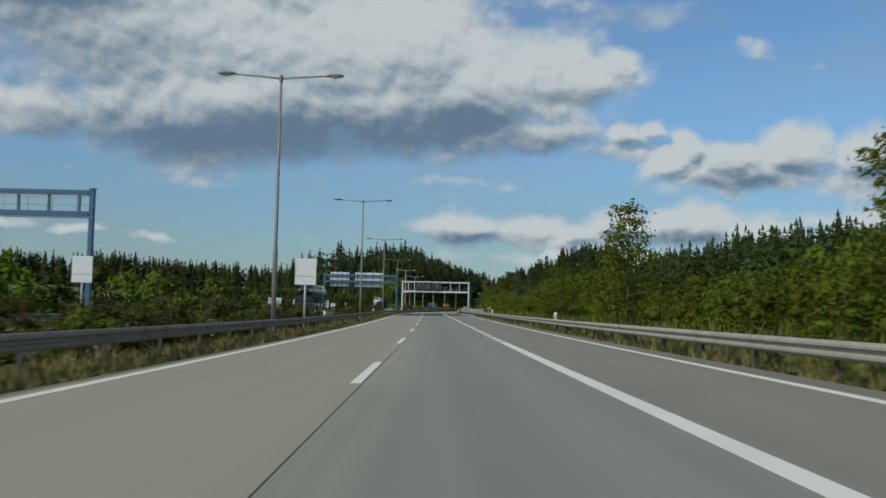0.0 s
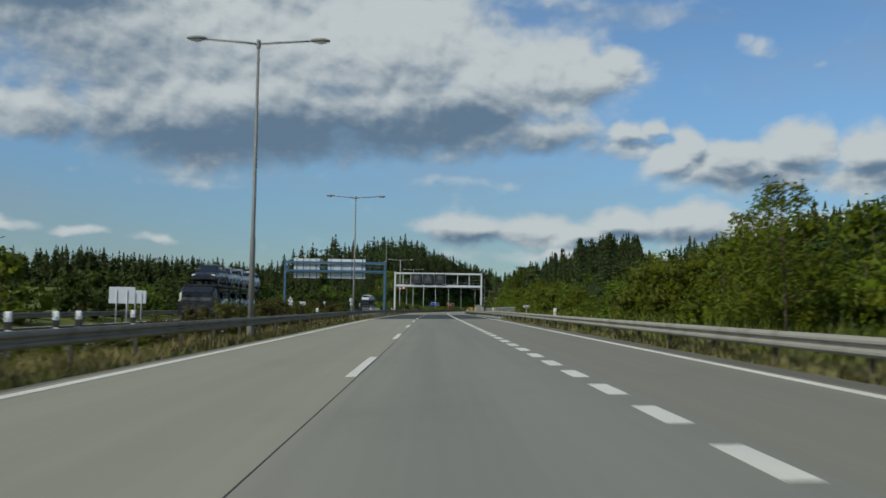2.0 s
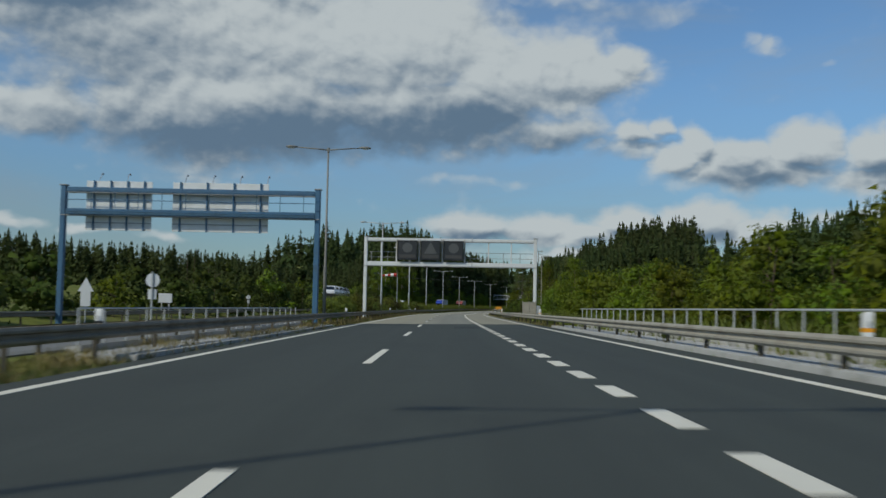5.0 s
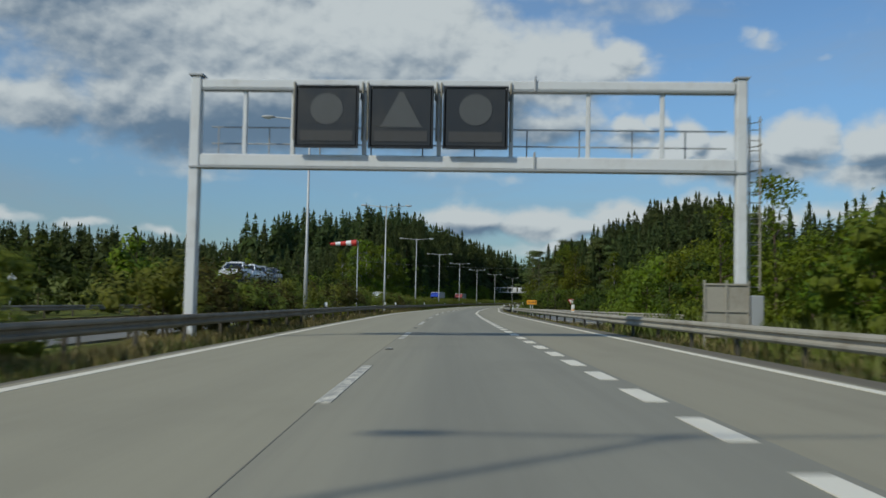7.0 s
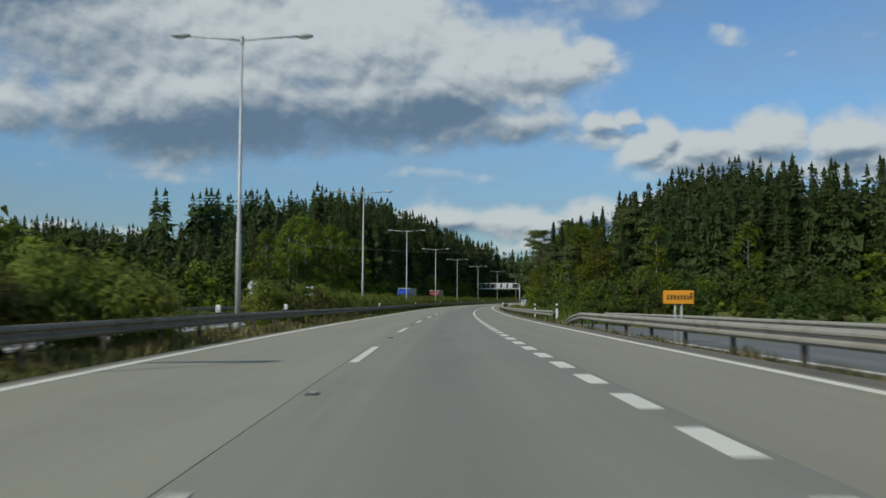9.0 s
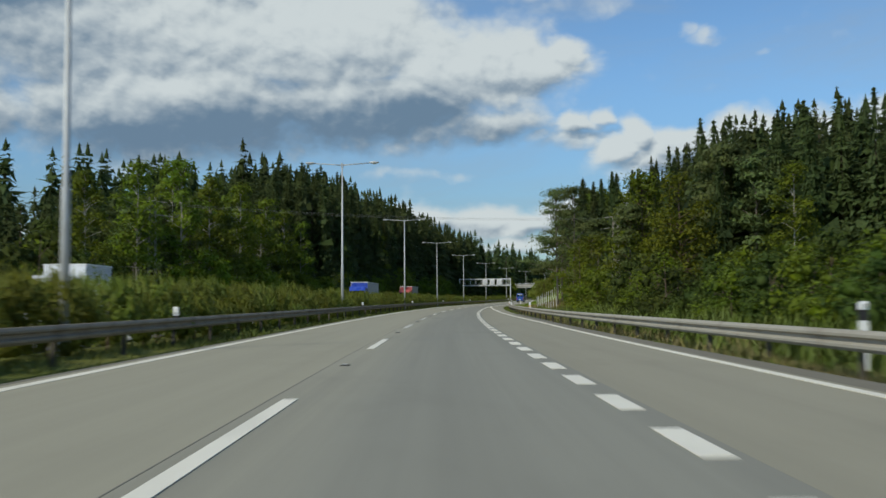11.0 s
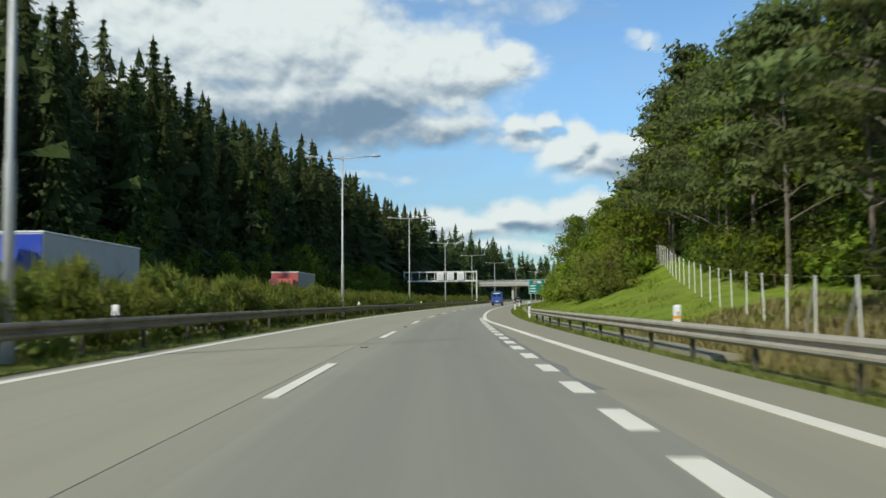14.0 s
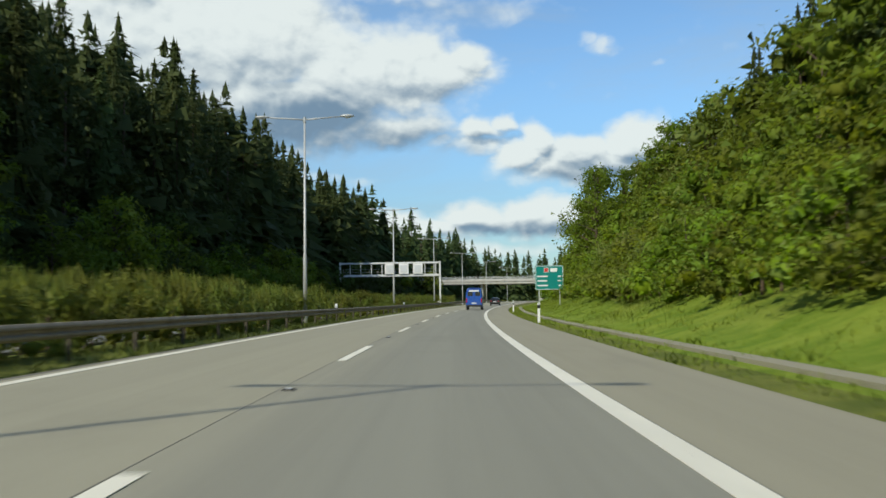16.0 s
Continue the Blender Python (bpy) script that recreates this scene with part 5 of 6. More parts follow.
# ---------------------------------------------------------------- plants
def cards(centres, facing, size, rs, slim=0.5, droop=None, soft=None):
    """Small leaf or spray blades: corners of rhombs round the centres, turned at random about their facing, and the way their soft surface looks."""
    n = len(centres)
    facing = facing / np.maximum(np.linalg.norm(facing, axis=1, keepdims=True), 1e-6)
    helper = rs.normal(size=(n, 3)) if droop is None else droop
    a = np.cross(facing, helper)
    a /= np.maximum(np.linalg.norm(a, axis=1, keepdims=True), 1e-6)
    b = np.cross(facing, a)
    size = np.asarray(size).reshape(-1, 1)
    wob = rs.uniform(0.7, 1.3, (n, 1))
    soft = facing if soft is None else soft
    soft = soft / np.maximum(np.linalg.norm(soft, axis=1, keepdims=True), 1e-6) * 0.75 + facing * 0.25
    return np.stack([centres - b * size, centres + a * size * slim * wob + facing * size * 0.12, centres + b * size, centres - a * size * slim * wob + facing * size * 0.12, soft], 1)


T = (1 + 5 ** 0.5) / 2
LUMP = np.array([(-1, T, 0), (1, T, 0), (-1, -T, 0), (1, -T, 0), (0, -1, T), (0, 1, T), (0, -1, -T), (0, 1, -T), (T, 0, -1), (T, 0, 1), (-T, 0, -1), (-T, 0, 1)]) / (1 + T * T) ** 0.5
LUMP_FACES = np.array([(i, j, k) for i in range(12) for j in range(i + 1, 12) for k in range(j + 1, 12)
                       if max(np.linalg.norm(LUMP[i] - LUMP[j]), np.linalg.norm(LUMP[j] - LUMP[k]), np.linalg.norm(LUMP[i] - LUMP[k])) < 1.1])
for row_no, (i, j, k) in enumerate(LUMP_FACES):
    if np.dot(np.cross(LUMP[j] - LUMP[i], LUMP[k] - LUMP[i]), LUMP[i]) < 0:
        LUMP_FACES[row_no] = (i, k, j)


def blades_mesh(name, quads, mat, lumps=(), rs_l=None):
    """One three-cornered blade for each rhomb, broad at its foot; lumps: dense inner masses of the crown."""
    n = len(quads)
    half = (quads[:, 1] - quads[:, 3]) * 0.5
    blades = np.stack([quads[:, 0] - half, quads[:, 0] + half, quads[:, 2]], 1)
    points, corners = [blades.reshape(-1, 3)], [np.arange(3 * n).reshape(-1, 3)]
    looks = [np.repeat(quads[:, 4], 3, axis=0)]
    for k, (x, y, z, r, flat) in enumerate(lumps):
        points.append(np.array([x, y, z]) + LUMP * rs_l.uniform(0.22, 0.58, (12, 1)) * r * np.array([1, 1, flat]))
        corners.append(LUMP_FACES + 3 * n + 12 * k)
        looks.append(LUMP)
    points, corners = np.concatenate(points), np.concatenate(corners)
    m = bpy.data.meshes.new(name)
    m.vertices.add(len(points))
    m.vertices.foreach_set("co", points.astype(np.float32).ravel())
    m.loops.add(3 * len(corners))
    m.loops.foreach_set("vertex_index", corners.astype(np.int32).ravel())
    m.polygons.add(len(corners))
    m.polygons.foreach_set("loop_start", np.arange(0, 3 * len(corners), 3, dtype=np.int32))
    m.polygons.foreach_set("use_smooth", np.arange(len(corners)) >= n)
    m.update(calc_edges=True)
    m.validate()
    looks = np.concatenate(looks)
    looks /= np.maximum(np.linalg.norm(looks, axis=1, keepdims=True), 1e-6)
    m.polygons.foreach_set("use_smooth", np.ones(len(m.polygons), dtype=bool))
    m.normals_split_custom_set_from_vertices(looks.tolist())
    m.materials.append(M[mat])
    return m


def leafy(rs, blobs, count, leaf, shell=0.5):
    """Leaf blades over a set of lumps (x, y, z, radius, flattening)."""
    blobs = np.array(blobs, float)
    share = blobs[:, 3] ** 2
    pick = rs.choice(len(blobs), count, p=share / share.sum())
    way = rs.normal(size=(count, 3))
    way /= np.linalg.norm(way, axis=1, keepdims=True)
    way[:, 2] = np.where(way[:, 2] < -0.4, -way[:, 2], way[:, 2])
    far = 1.08 - shell * rs.uniform(0, 1, count) ** 1.5
    bump_r = 1 + 0.22 * np.sin(way[:, 0] * 7 + pick) * np.cos(way[:, 1] * 6 + pick * 2) + 0.24 * rs.normal(size=count)
    place = blobs[pick, :3] + way * (blobs[pick, 3] * far * bump_r)[:, None] * np.stack([np.ones(count), np.ones(count), blobs[pick, 4]], 1)
    face = way + rs.normal(size=(count, 3)) * 0.6 + np.array([0, 0, 0.35])
    return cards(place, face, leaf * rs.uniform(0.55, 1.35, count), rs, 0.55, soft=way + rs.normal(size=(count, 3)) * 0.3 + np.array([0, 0, 0.5]))


def limbs(rs, blobs, thick, fork=0.3):
    """A tapering trunk with limbs that reach into the lumps."""
    shape = Shape()
    top = max(b[2] for b in blobs)
    lean = rs.uniform(-0.25, 0.25, 2)
    trunk = [(lean[0] * t * t, lean[1] * t * t, -0.3 + (top + 0.3) * t) for t in (0, 0.25, 0.5, 0.75, 1.0)]
    shape.tube(trunk, [thick, thick * 0.8, thick * 0.6, thick * 0.4, thick * 0.15], 7)
    for x, y, z, r, _ in (blobs if thick > 0.09 else blobs[::4]):
        start = Vector((lean[0] * 0.1, lean[1] * 0.1, max(z - r, top * fork)))
        shape.tube([start, start.lerp(Vector((x, y, z)), 0.5) + Vector((0, 0, 0.1)), Vector((x, y, z))], [thick * 0.4, thick * 0.25, thick * 0.08], 5)
    return shape


def broadleaf(name, label, category, group, seed, height, spread, count, leaf, mat, bark="bark", lumps=14, low=0.3, thick=0.12, core=True, loose=False, shoots=0):
    rs = np.random.RandomState(seed)
    blobs = []
    for k in range(lumps):
        t = rs.uniform(0, 1)
        z = height * (low + (0.88 - low) * t)
        ring = spread * (1 - 0.55 * abs(t - 0.3) - 0.35 * t * t) * rs.uniform(0.25, 0.95)
        a = rs.uniform(0, 2 * math.pi)
        r = spread * (rs.uniform(0.16, 0.3) if loose else rs.uniform(0.26, 0.46)) * (1 - 0.35 * t)
        blobs.append((ring * math.cos(a), ring * math.sin(a), z, r, rs.uniform(0.7, 1.1)))
    tree = thing(name, label, category, group)
    part("trunk" if thick > 0.06 else "stem", limbs(rs, blobs, thick), bark, tree)
    quads = leafy(rs, blobs, count, leaf)
    if shoots:
        # upright twigs that stand out of the top
        spots = np.array(blobs)[rs.randint(0, lumps, shoots)]
        foot = spots[:, :3] + rs.normal(size=(shoots, 3)) * spots[:, 3:4] * np.array([0.5, 0.5, 0.25]) + np.array([0, 0, 1.0]) * spots[:, 3:4] * 0.9
        up = np.array([0, 0, 1.0]) + rs.normal(size=(shoots, 3)) * 0.3
        quads = np.concatenate([quads, cards(foot, rs.normal(size=(shoots, 3)) * np.array([1, 1, 0.2]), rs.uniform(0.1, 0.24, shoots), rs, 0.16, -up, up)])
    crown = new("crown", blades_mesh("crown", quads, mat, blobs if core else (), rs))
    crown.parent = tree
    return tree


def spruce_blades(rs, height, radius, spacing, arms, sprays, start=0.08, core=90, big=1.0, full=0.75):
    """Drooping whorls of sprays, narrower to the top, with gaps and uneven tiers."""
    places, faces, sizes, along, softs = [], [], [], [], []
    z = height * start
    while z < height * 0.985:
        t = z / height
        reach = radius * (1 - t) ** full * rs.uniform(0.66, 1.18) + 0.06
        turn = rs.uniform(0, 2 * math.pi)
        for k in range(arms):
            if rs.uniform() < 0.08:
                continue
            a = turn + 2 * math.pi * k / arms + rs.uniform(-0.3, 0.3)
            length = reach * rs.uniform(0.7, 1.12)
            sag = rs.uniform(0.18, 0.42) * (1 - 0.7 * t) - 0.25 * t
            out = np.array([math.cos(a), math.sin(a), 0])
            side = np.array([-math.sin(a), math.cos(a), 0])
            for j in range(sprays):
                d = length * (j + 0.7) / sprays
                width = 0.34 * length * (1 - 0.6 * j / sprays)
                p = out * d + side * rs.uniform(-width, width) + np.array([0, 0, z - sag * d * d / max(length, 0.3) + rs.uniform(-0.1, 0.1)])
                places.append(p)
                faces.append(np.array([0, 0, 1]) + out * (0.35 + sag) + rs.normal(size=3) * 0.35)
                along.append(-out + np.array([0, 0, 0.25]) + rs.normal(size=3) * 0.3)
                softs.append(out * 0.8 + np.array([0, 0, 0.55]) + rs.normal(size=3) * 0.3)
                sizes.append(max(0.16, length / sprays * rs.uniform(0.75, 1.2) * big))
        z += spacing * rs.uniform(0.8, 1.2) * (1 - 0.45 * t)
    for k in range(core // 2):
        t = rs.uniform(0.0, 1.0) ** 1.3 * (0.95 - start) + start
        a = rs.uniform(0, 2 * math.pi)
        r = radius * (1 - t) ** 0.85 * rs.uniform(0.3, 0.68)
        out = np.array([math.cos(a), math.sin(a), 0])
        places.append(out * r + np.array([0, 0, height * t]))
        faces.append(out + rs.normal(size=3) * 0.4 + np.array([0, 0, 0.4]))
        along.append(np.array([-math.sin(a), math.cos(a), 0]) + rs.normal(size=3) * 0.3)
        softs.append(out + np.array([0, 0, 0.3]))
        sizes.append((0.3 + 0.42 * radius * (1 - t)) * rs.uniform(0.8, 1.3))
    outer = cards(np.array(places), np.array(faces), np.array(sizes), rs, 0.5, np.array(along), np.array(softs))
    # dense inner boughs: ragged skirts hanging close to the trunk, and the leading shoot
    inner = []
    deep = 0.42 if sprays > 2 else 0.52
    for t in np.linspace(start, 0.92, int(core / 4)):
        reach = radius * (1 - t) ** full * deep + 0.05
        turn = rs.uniform(0, 6.28)
        leaves_round = 20 if sprays > 2 else 10
        for k in range(leaves_round):
            a, wide = turn + 6.283 * k / leaves_round + rs.uniform(-0.2, 0.2), rs.uniform(2.6, 4.2) / leaves_round * (0.7 if sprays > 2 else 1.0)
            r = reach * rs.uniform(0.6 if sprays > 2 else 0.75, 1.2)
            foot = [np.array([r * math.cos(b), r * math.sin(b), height * t - 0.3 * r + rs.uniform(-0.3, 0.3)]) for b in (a - wide, a + wide)]
            tip = np.array([0.1 * r * math.cos(a), 0.1 * r * math.sin(a), min(height * (t + 0.10), height * 0.99)])
            middle = (foot[0] + foot[1]) / 2
            inner.append([middle, foot[1], tip, foot[0], np.array([math.cos(a), math.sin(a), 0.25])])
    for a in (0.3, 1.9):
        side = np.array([math.cos(a), math.sin(a), 0]) * 0.014 * height
        foot = np.array([0, 0, height * 0.92])
        inner.append([foot, foot + side, np.array([0, 0, height]), foot - side, np.array([0, -0.3, 1.0])])
    return np.concatenate([outer, np.array(inner)])


def spruce(label, group, seed, height, radius, spacing, arms, sprays, start=0.06, core=90, full=0.88):
    rs = np.random.RandomState(seed)
    tree = thing("spruce_tree", label, "tree", group)
    part("trunk", Shape().tube([(0, 0, -0.4), (0, 0, height * 0.5), (0, 0, height * 0.98)], [height * 0.011, height * 0.007, 0.02], 7), "bark", tree)
    crown = new("crown", blades_mesh("crown", spruce_blades(rs, height, radius, spacing, arms, sprays + 2, start, core, 0.75, full), "needles"))
    crown.parent = tree
    return tree


def pine(label, group, seed, height, count=4000, leaf=0.19):
    """A bare trunk below flat, spreading boughs with gaps between them."""
    rs = np.random.RandomState(seed)
    blobs = []
    for k in range(22):
        t = rs.uniform(0.3, 0.99)
        a = rs.uniform(0, 2 * math.pi)
        ring = height * 0.2 * (1.15 - t) * rs.uniform(0.45, 1.35) * 1.3
        blobs.append((ring * math.cos(a), ring * math.sin(a), height * t, height * rs.uniform(0.07, 0.115), 0.42))
    tree = thing("pine_tree", label, "tree", group)
    part("trunk", limbs(rs, blobs, 0.13, 0.15), "bark_pine", tree)
    crown = new("crown", blades_mesh("crown", leafy(rs, blobs, count, leaf, 0.8), "needles_pine"))
    crown.parent = tree
    return tree


def scatter(kinds, spots, rs, low=0.8, high=1.2, sink=0.1):
    """Puts copies of the kinds at spots (s, u), the first ones being the originals."""
    fresh = [k for k in kinds if k.location.length < 1e-6]
    for s, u in spots:
        pick = kinds[rs.randint(len(kinds))]
        turn, size = rs.uniform(0, 360), rs.uniform(low, high)
        if pick in fresh:
            fresh.remove(pick)
            pick.matrix_world = stand(s, u, under(s, u) - sink, turn, size)
        else:
            copy_thing(pick, stand(s, u, under(s, u) - sink, turn, size / pick.scale[0]))
    for pick in fresh:
        s, u = spots[rs.randint(len(spots))]
        pick.matrix_world = stand(s + 1.5, u + (1.5 if u > 0 else -1.5), under(s, u) - sink, 0, low)


rs = np.random.RandomState(11)

# hedge in the central reserve
hedge = [broadleaf("hedge_shrub", "dense olive green hedge shrub in the central reserve", "shrub", "hedge in the central reserve", 20 + k, 1.9, 1.3, 900, 0.068, "leaves_olive",
                   lumps=13, low=0.12, thick=0.04, shoots=260) for k in range(4)]
scatter(hedge, [(s + rs.uniform(-0.4, 0.4), -7.1 + rs.uniform(-0.3, 0.3)) for s in np.concatenate([np.arange(326, 540, 1.4), np.arange(540, 680, 3.4)])], rs, 0.98, 1.18)
brown = [broadleaf("reserve_shrub", "browning thorny shrub in the central reserve", "shrub", "shrubs in the central reserve", 40 + k, 1.7, 1.4, 800, 0.08, "leaves_roadside" if k == 1 else "leaves_brown",
                   lumps=11, low=0.12, thick=0.04) for k in range(4)]
scatter(brown, [(s + rs.uniform(-1, 1), -7.0 + rs.uniform(-0.5, 0.4)) for s in np.concatenate([np.arange(-30, 52, 1.6), np.arange(74, 125, 2.0)])], rs, 0.6, 1.0)
scatter(brown, [(s + rs.uniform(-0.5, 0.5), -6.9 + rs.uniform(-0.3, 0.3)) for s in np.arange(52, 74, 1.5)], rs, 0.4, 0.58)
green_brown = [broadleaf("reserve_shrub", "tall dense shrub turning brown in the central reserve", "shrub", "shrubs in the central reserve", 50 + k, 2.2, 1.7, 1100, 0.085,
                         "leaves_brown" if k == 0 else "leaves_olive", lumps=14, low=0.1, thick=0.04) for k in range(3)]
scatter(green_brown, [(s + rs.uniform(-1, 1), -7.2 + rs.uniform(-0.4, 0.4)) for s in np.concatenate([np.arange(218, 234, 1.6), np.arange(234, 262, 2.4), np.arange(262, 284, 1.6)])] +
        [(s + rs.uniform(-1, 1), -7.2 + rs.uniform(-0.4, 0.4)) for s in np.arange(194, 206, 2.2)] +
        [(s + rs.uniform(-1, 1), -7.3 + rs.uniform(-0.4, 0.4)) for s in np.arange(300, 326, 2.2)], rs, 0.85, 1.2)


def bushes(name, label, group, seed, kinds, tall, wide, leaves, leaf, mats):
    return [broadleaf(name, label, "shrub", group, seed + k, tall, wide, leaves, leaf, mats[k % len(mats)], lumps=22, low=0.02, thick=0.06) for k in range(kinds)]


def row(s0, s1, step, u, wob=1.2):
    return [(s + rs.uniform(-0.4, 0.4) * step, u + rs.uniform(-wob, wob)) for s in np.arange(s0, s1, step)]


# bushes and small trees beside the merging lane
near_kinds = bushes("roadside_bush", "full green roadside bush", "bushes beside the motorway", 60, 5, 3.2, 2.3, 2100, 0.09, ("leaves_roadside", "leaves", "leaves_roadside"))
scatter(near_kinds, row(-10, 60, 3.2, 14.0) + row(95, 124, 3.0, 13.2), rs, 0.6, 0.95)
scatter(bushes("roadside_bush", "tall green roadside bush", "bushes beside the motorway", 66, 4, 4.4, 2.7, 1900, 0.115, ("leaves_roadside", "leaves")),
        row(58, 96, 3.2, 14.5) + row(128, 200, 4.0, 15.0) + row(200, 226, 3.2, 15.5), rs, 0.75, 1.1)
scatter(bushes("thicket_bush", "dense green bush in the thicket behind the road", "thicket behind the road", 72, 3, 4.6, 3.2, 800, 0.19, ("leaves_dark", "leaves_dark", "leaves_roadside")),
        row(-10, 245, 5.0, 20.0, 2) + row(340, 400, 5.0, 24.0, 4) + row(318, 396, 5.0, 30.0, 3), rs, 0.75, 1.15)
scatter(bushes("low_bush", "low bush in the rough grass by the slip road", "low bushes by the slip road", 76, 3, 2.2, 1.8, 1300, 0.09, ("leaves_dark", "leaves_dark", "leaves_roadside")),
        row(262, 316, 4.6, 16.5, 1.5), rs, 0.5, 0.85)
scatter(bushes("roadside_bush", "tall green bush beside the slip road", "bushes beside the motorway", 112, 3, 5.2, 2.8, 2300, 0.11, ("leaves", "leaves_roadside", "leaves_dark")),
        [(s, slip(s) + 4.2 + rs.uniform(-0.5, 0.8)) for s in np.arange(227, 264, 2.8)] + [(s, slip(s) + 7.5) for s in np.arange(232, 262, 5.0)], rs, 0.85, 1.15)
# the cutting
scatter(bushes("slope_bush", "green bush at the foot of the cutting", "bushes on the cutting", 80, 5, 3.6, 2.3, 1500, 0.11, ("leaves_bright", "leaves", "leaves_olive")),
        row(489, 562, 2.0, 12.2, 0.5) + row(496, 560, 2.6, 14.6, 0.6) + row(562, 640, 4.4, 12.6, 0.7) + row(388, 410, 3.2, 12.8, 0.8) + row(425, 470, 3.6, 18.2, 1.0), rs, 0.65, 1.1)
scatter(bushes("slope_tree", "tall leafy bush on the slope of the cutting", "tall bushes on the cutting", 86, 4, 6.4, 3.0, 1700, 0.14, ("leaves_bright", "leaves", "leaves")),
        row(506, 580, 2.8, 16.8, 0.9) + row(515, 575, 3.6, 19.2, 1.0) + row(580, 690, 5.6, 15.6, 1.2), rs, 0.7, 1.15)
scatter(bushes("slope_tree", "tall leafy tree on top of the cutting", "tall bushes on the cutting", 92, 3, 8.0, 3.4, 1500, 0.2, ("leaves", "leaves_olive", "leaves")),
        row(520, 600, 5.5, 22.0, 1.5) + row(600, 700, 8.0, 22.0, 1.5), rs, 1.15, 1.6)
# shade below the trees is put into the leaf colour of most of these
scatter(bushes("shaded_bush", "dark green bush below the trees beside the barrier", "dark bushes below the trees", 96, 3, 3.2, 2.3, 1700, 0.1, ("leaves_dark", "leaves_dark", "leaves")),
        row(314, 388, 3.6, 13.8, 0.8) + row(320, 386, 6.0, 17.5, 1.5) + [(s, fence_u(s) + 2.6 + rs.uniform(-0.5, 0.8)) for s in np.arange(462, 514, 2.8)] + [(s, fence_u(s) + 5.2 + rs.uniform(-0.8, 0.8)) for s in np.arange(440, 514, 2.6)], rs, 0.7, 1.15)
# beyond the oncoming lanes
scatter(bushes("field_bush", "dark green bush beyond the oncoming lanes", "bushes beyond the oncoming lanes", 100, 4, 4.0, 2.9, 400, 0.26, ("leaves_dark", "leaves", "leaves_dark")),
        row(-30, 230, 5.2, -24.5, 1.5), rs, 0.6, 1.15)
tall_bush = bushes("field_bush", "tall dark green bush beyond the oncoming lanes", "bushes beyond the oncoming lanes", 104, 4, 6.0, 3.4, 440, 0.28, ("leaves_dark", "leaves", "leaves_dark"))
scatter(tall_bush, row(230, 400, 4.6, -25.0, 1.5) + row(250, 400, 9.0, -33.0, 3.0), rs, 0.65, 1.1)
scatter(bushes("field_bush", "green bush at the foot of the dark wood", "bushes beyond the oncoming lanes", 116, 3, 5.4, 3.2, 1300, 0.17, ("leaves", "leaves_bright", "leaves")),
        row(400, 560, 4.4, -24.0, 1.0) + row(560, 640, 6.0, -24.0, 1.0), rs, 0.65, 1.15)
scatter(tall_bush, [(745, -21), (747, -24), (744, -27), (748, -30), (745, -33), (748, -36), (742, -22), (650, -25), (662, -24), (676, -25), (690, -24), (704, -25), (718, -24), (730, -24)], rs, 1.3, 1.7)
edge_tree = bushes("broadleaf_tree", "rounded broadleaf tree at the edge of the spruce wood", "broadleaf trees at the wood's edge", 108, 3, 12.0, 4.0, 1500, 0.24, ("leaves", "leaves_dark", "leaves_dark"))
scatter(edge_tree, row(276, 396, 11.0, 73.0, 2.0) + row(396, 470, 9.0, -31.5, 1.0) + row(190, 270, 14.0, 80.0, 3.0) + row(500, 620, 15.0, -25.5, 0.8), rs, 0.6, 1.05)

tree_label = "slender young broadleaf tree with loose branches"
young = [broadleaf("young_tree", tree_label, "tree", "young trees beside the motorway", 120 + k, 7.0, 2.7, 2600, 0.105, "leaves_roadside", lumps=42, low=0.12, thick=0.08, core=False, loose=True) for k in range(3)]
scatter(young, [(67, 11.6), (71, 12.5), (75, 13.0)], rs, 0.7, 0.8)
scatter(young, [(37.5, 11.6), (40.5, 12.6), (10, 13.0), (228, 15.0), (240, 16.0), (399, 12.0), (403, 13.4), (407, 12.4)], rs, 0.9, 1.1)
birch = [broadleaf("birch_tree", "tall pale green birch at the wood's edge", "tree", "birches at the wood's edge", 140 + k, 15.0, 3.0, 3000, 0.18, "leaves", "bark_birch", lumps=30, low=0.25, thick=0.10, core=False) for k in range(2)]
broad = [broadleaf("broadleaf_tree", "tall bright green broadleaf tree beside the fence", "tree", "broadleaf trees by the fence", 150 + k, 14.5, 4.2, 3600, 0.19, ("leaves", "leaves", "leaves_roadside")[k], lumps=44, low=0.2, thick=0.16, core=False) for k in range(3)]
scatter(broad, [(470, 19.0), (475, 20.0), (465, 21), (481, 21.5), (487, 22.5), (461, 22), (420, 20.5), (413, 23), (491, 22.5), (496, 21.0), (503, 20.6), (509, 21.6), (503, 23.5), (509, 24.5), (516, 25.5), (523, 26), (531, 27)], rs, 0.9, 1.15)
foot_tree = [broadleaf("broadleaf_tree", "leafy light green tree at the foot of the dark wood", "tree", "broadleaf trees at the wood's edge", 156 + k, 9.0, 3.4, 1900, 0.2, "leaves_bright" if k else "leaves", lumps=26, low=0.12, thick=0.12, core=False) for k in range(2)]
scatter(foot_tree, [(s + rs.uniform(-1, 1), -23.6 + rs.uniform(-0.8, 0.8)) for s in np.arange(512, 640, 5.5)], rs, 0.62, 1.05)
scatter(broad, [(548, 21), (559, 20.5), (570, 20), (582, 20), (596, 19.5), (612, 19.5), (628, 19)], rs, 0.65, 0.88)
scatter(broad, [(590, 15.5), (598, 16.5), (606, 17.5), (616, 18), (626, 18.5)], rs, 0.85, 1.0)
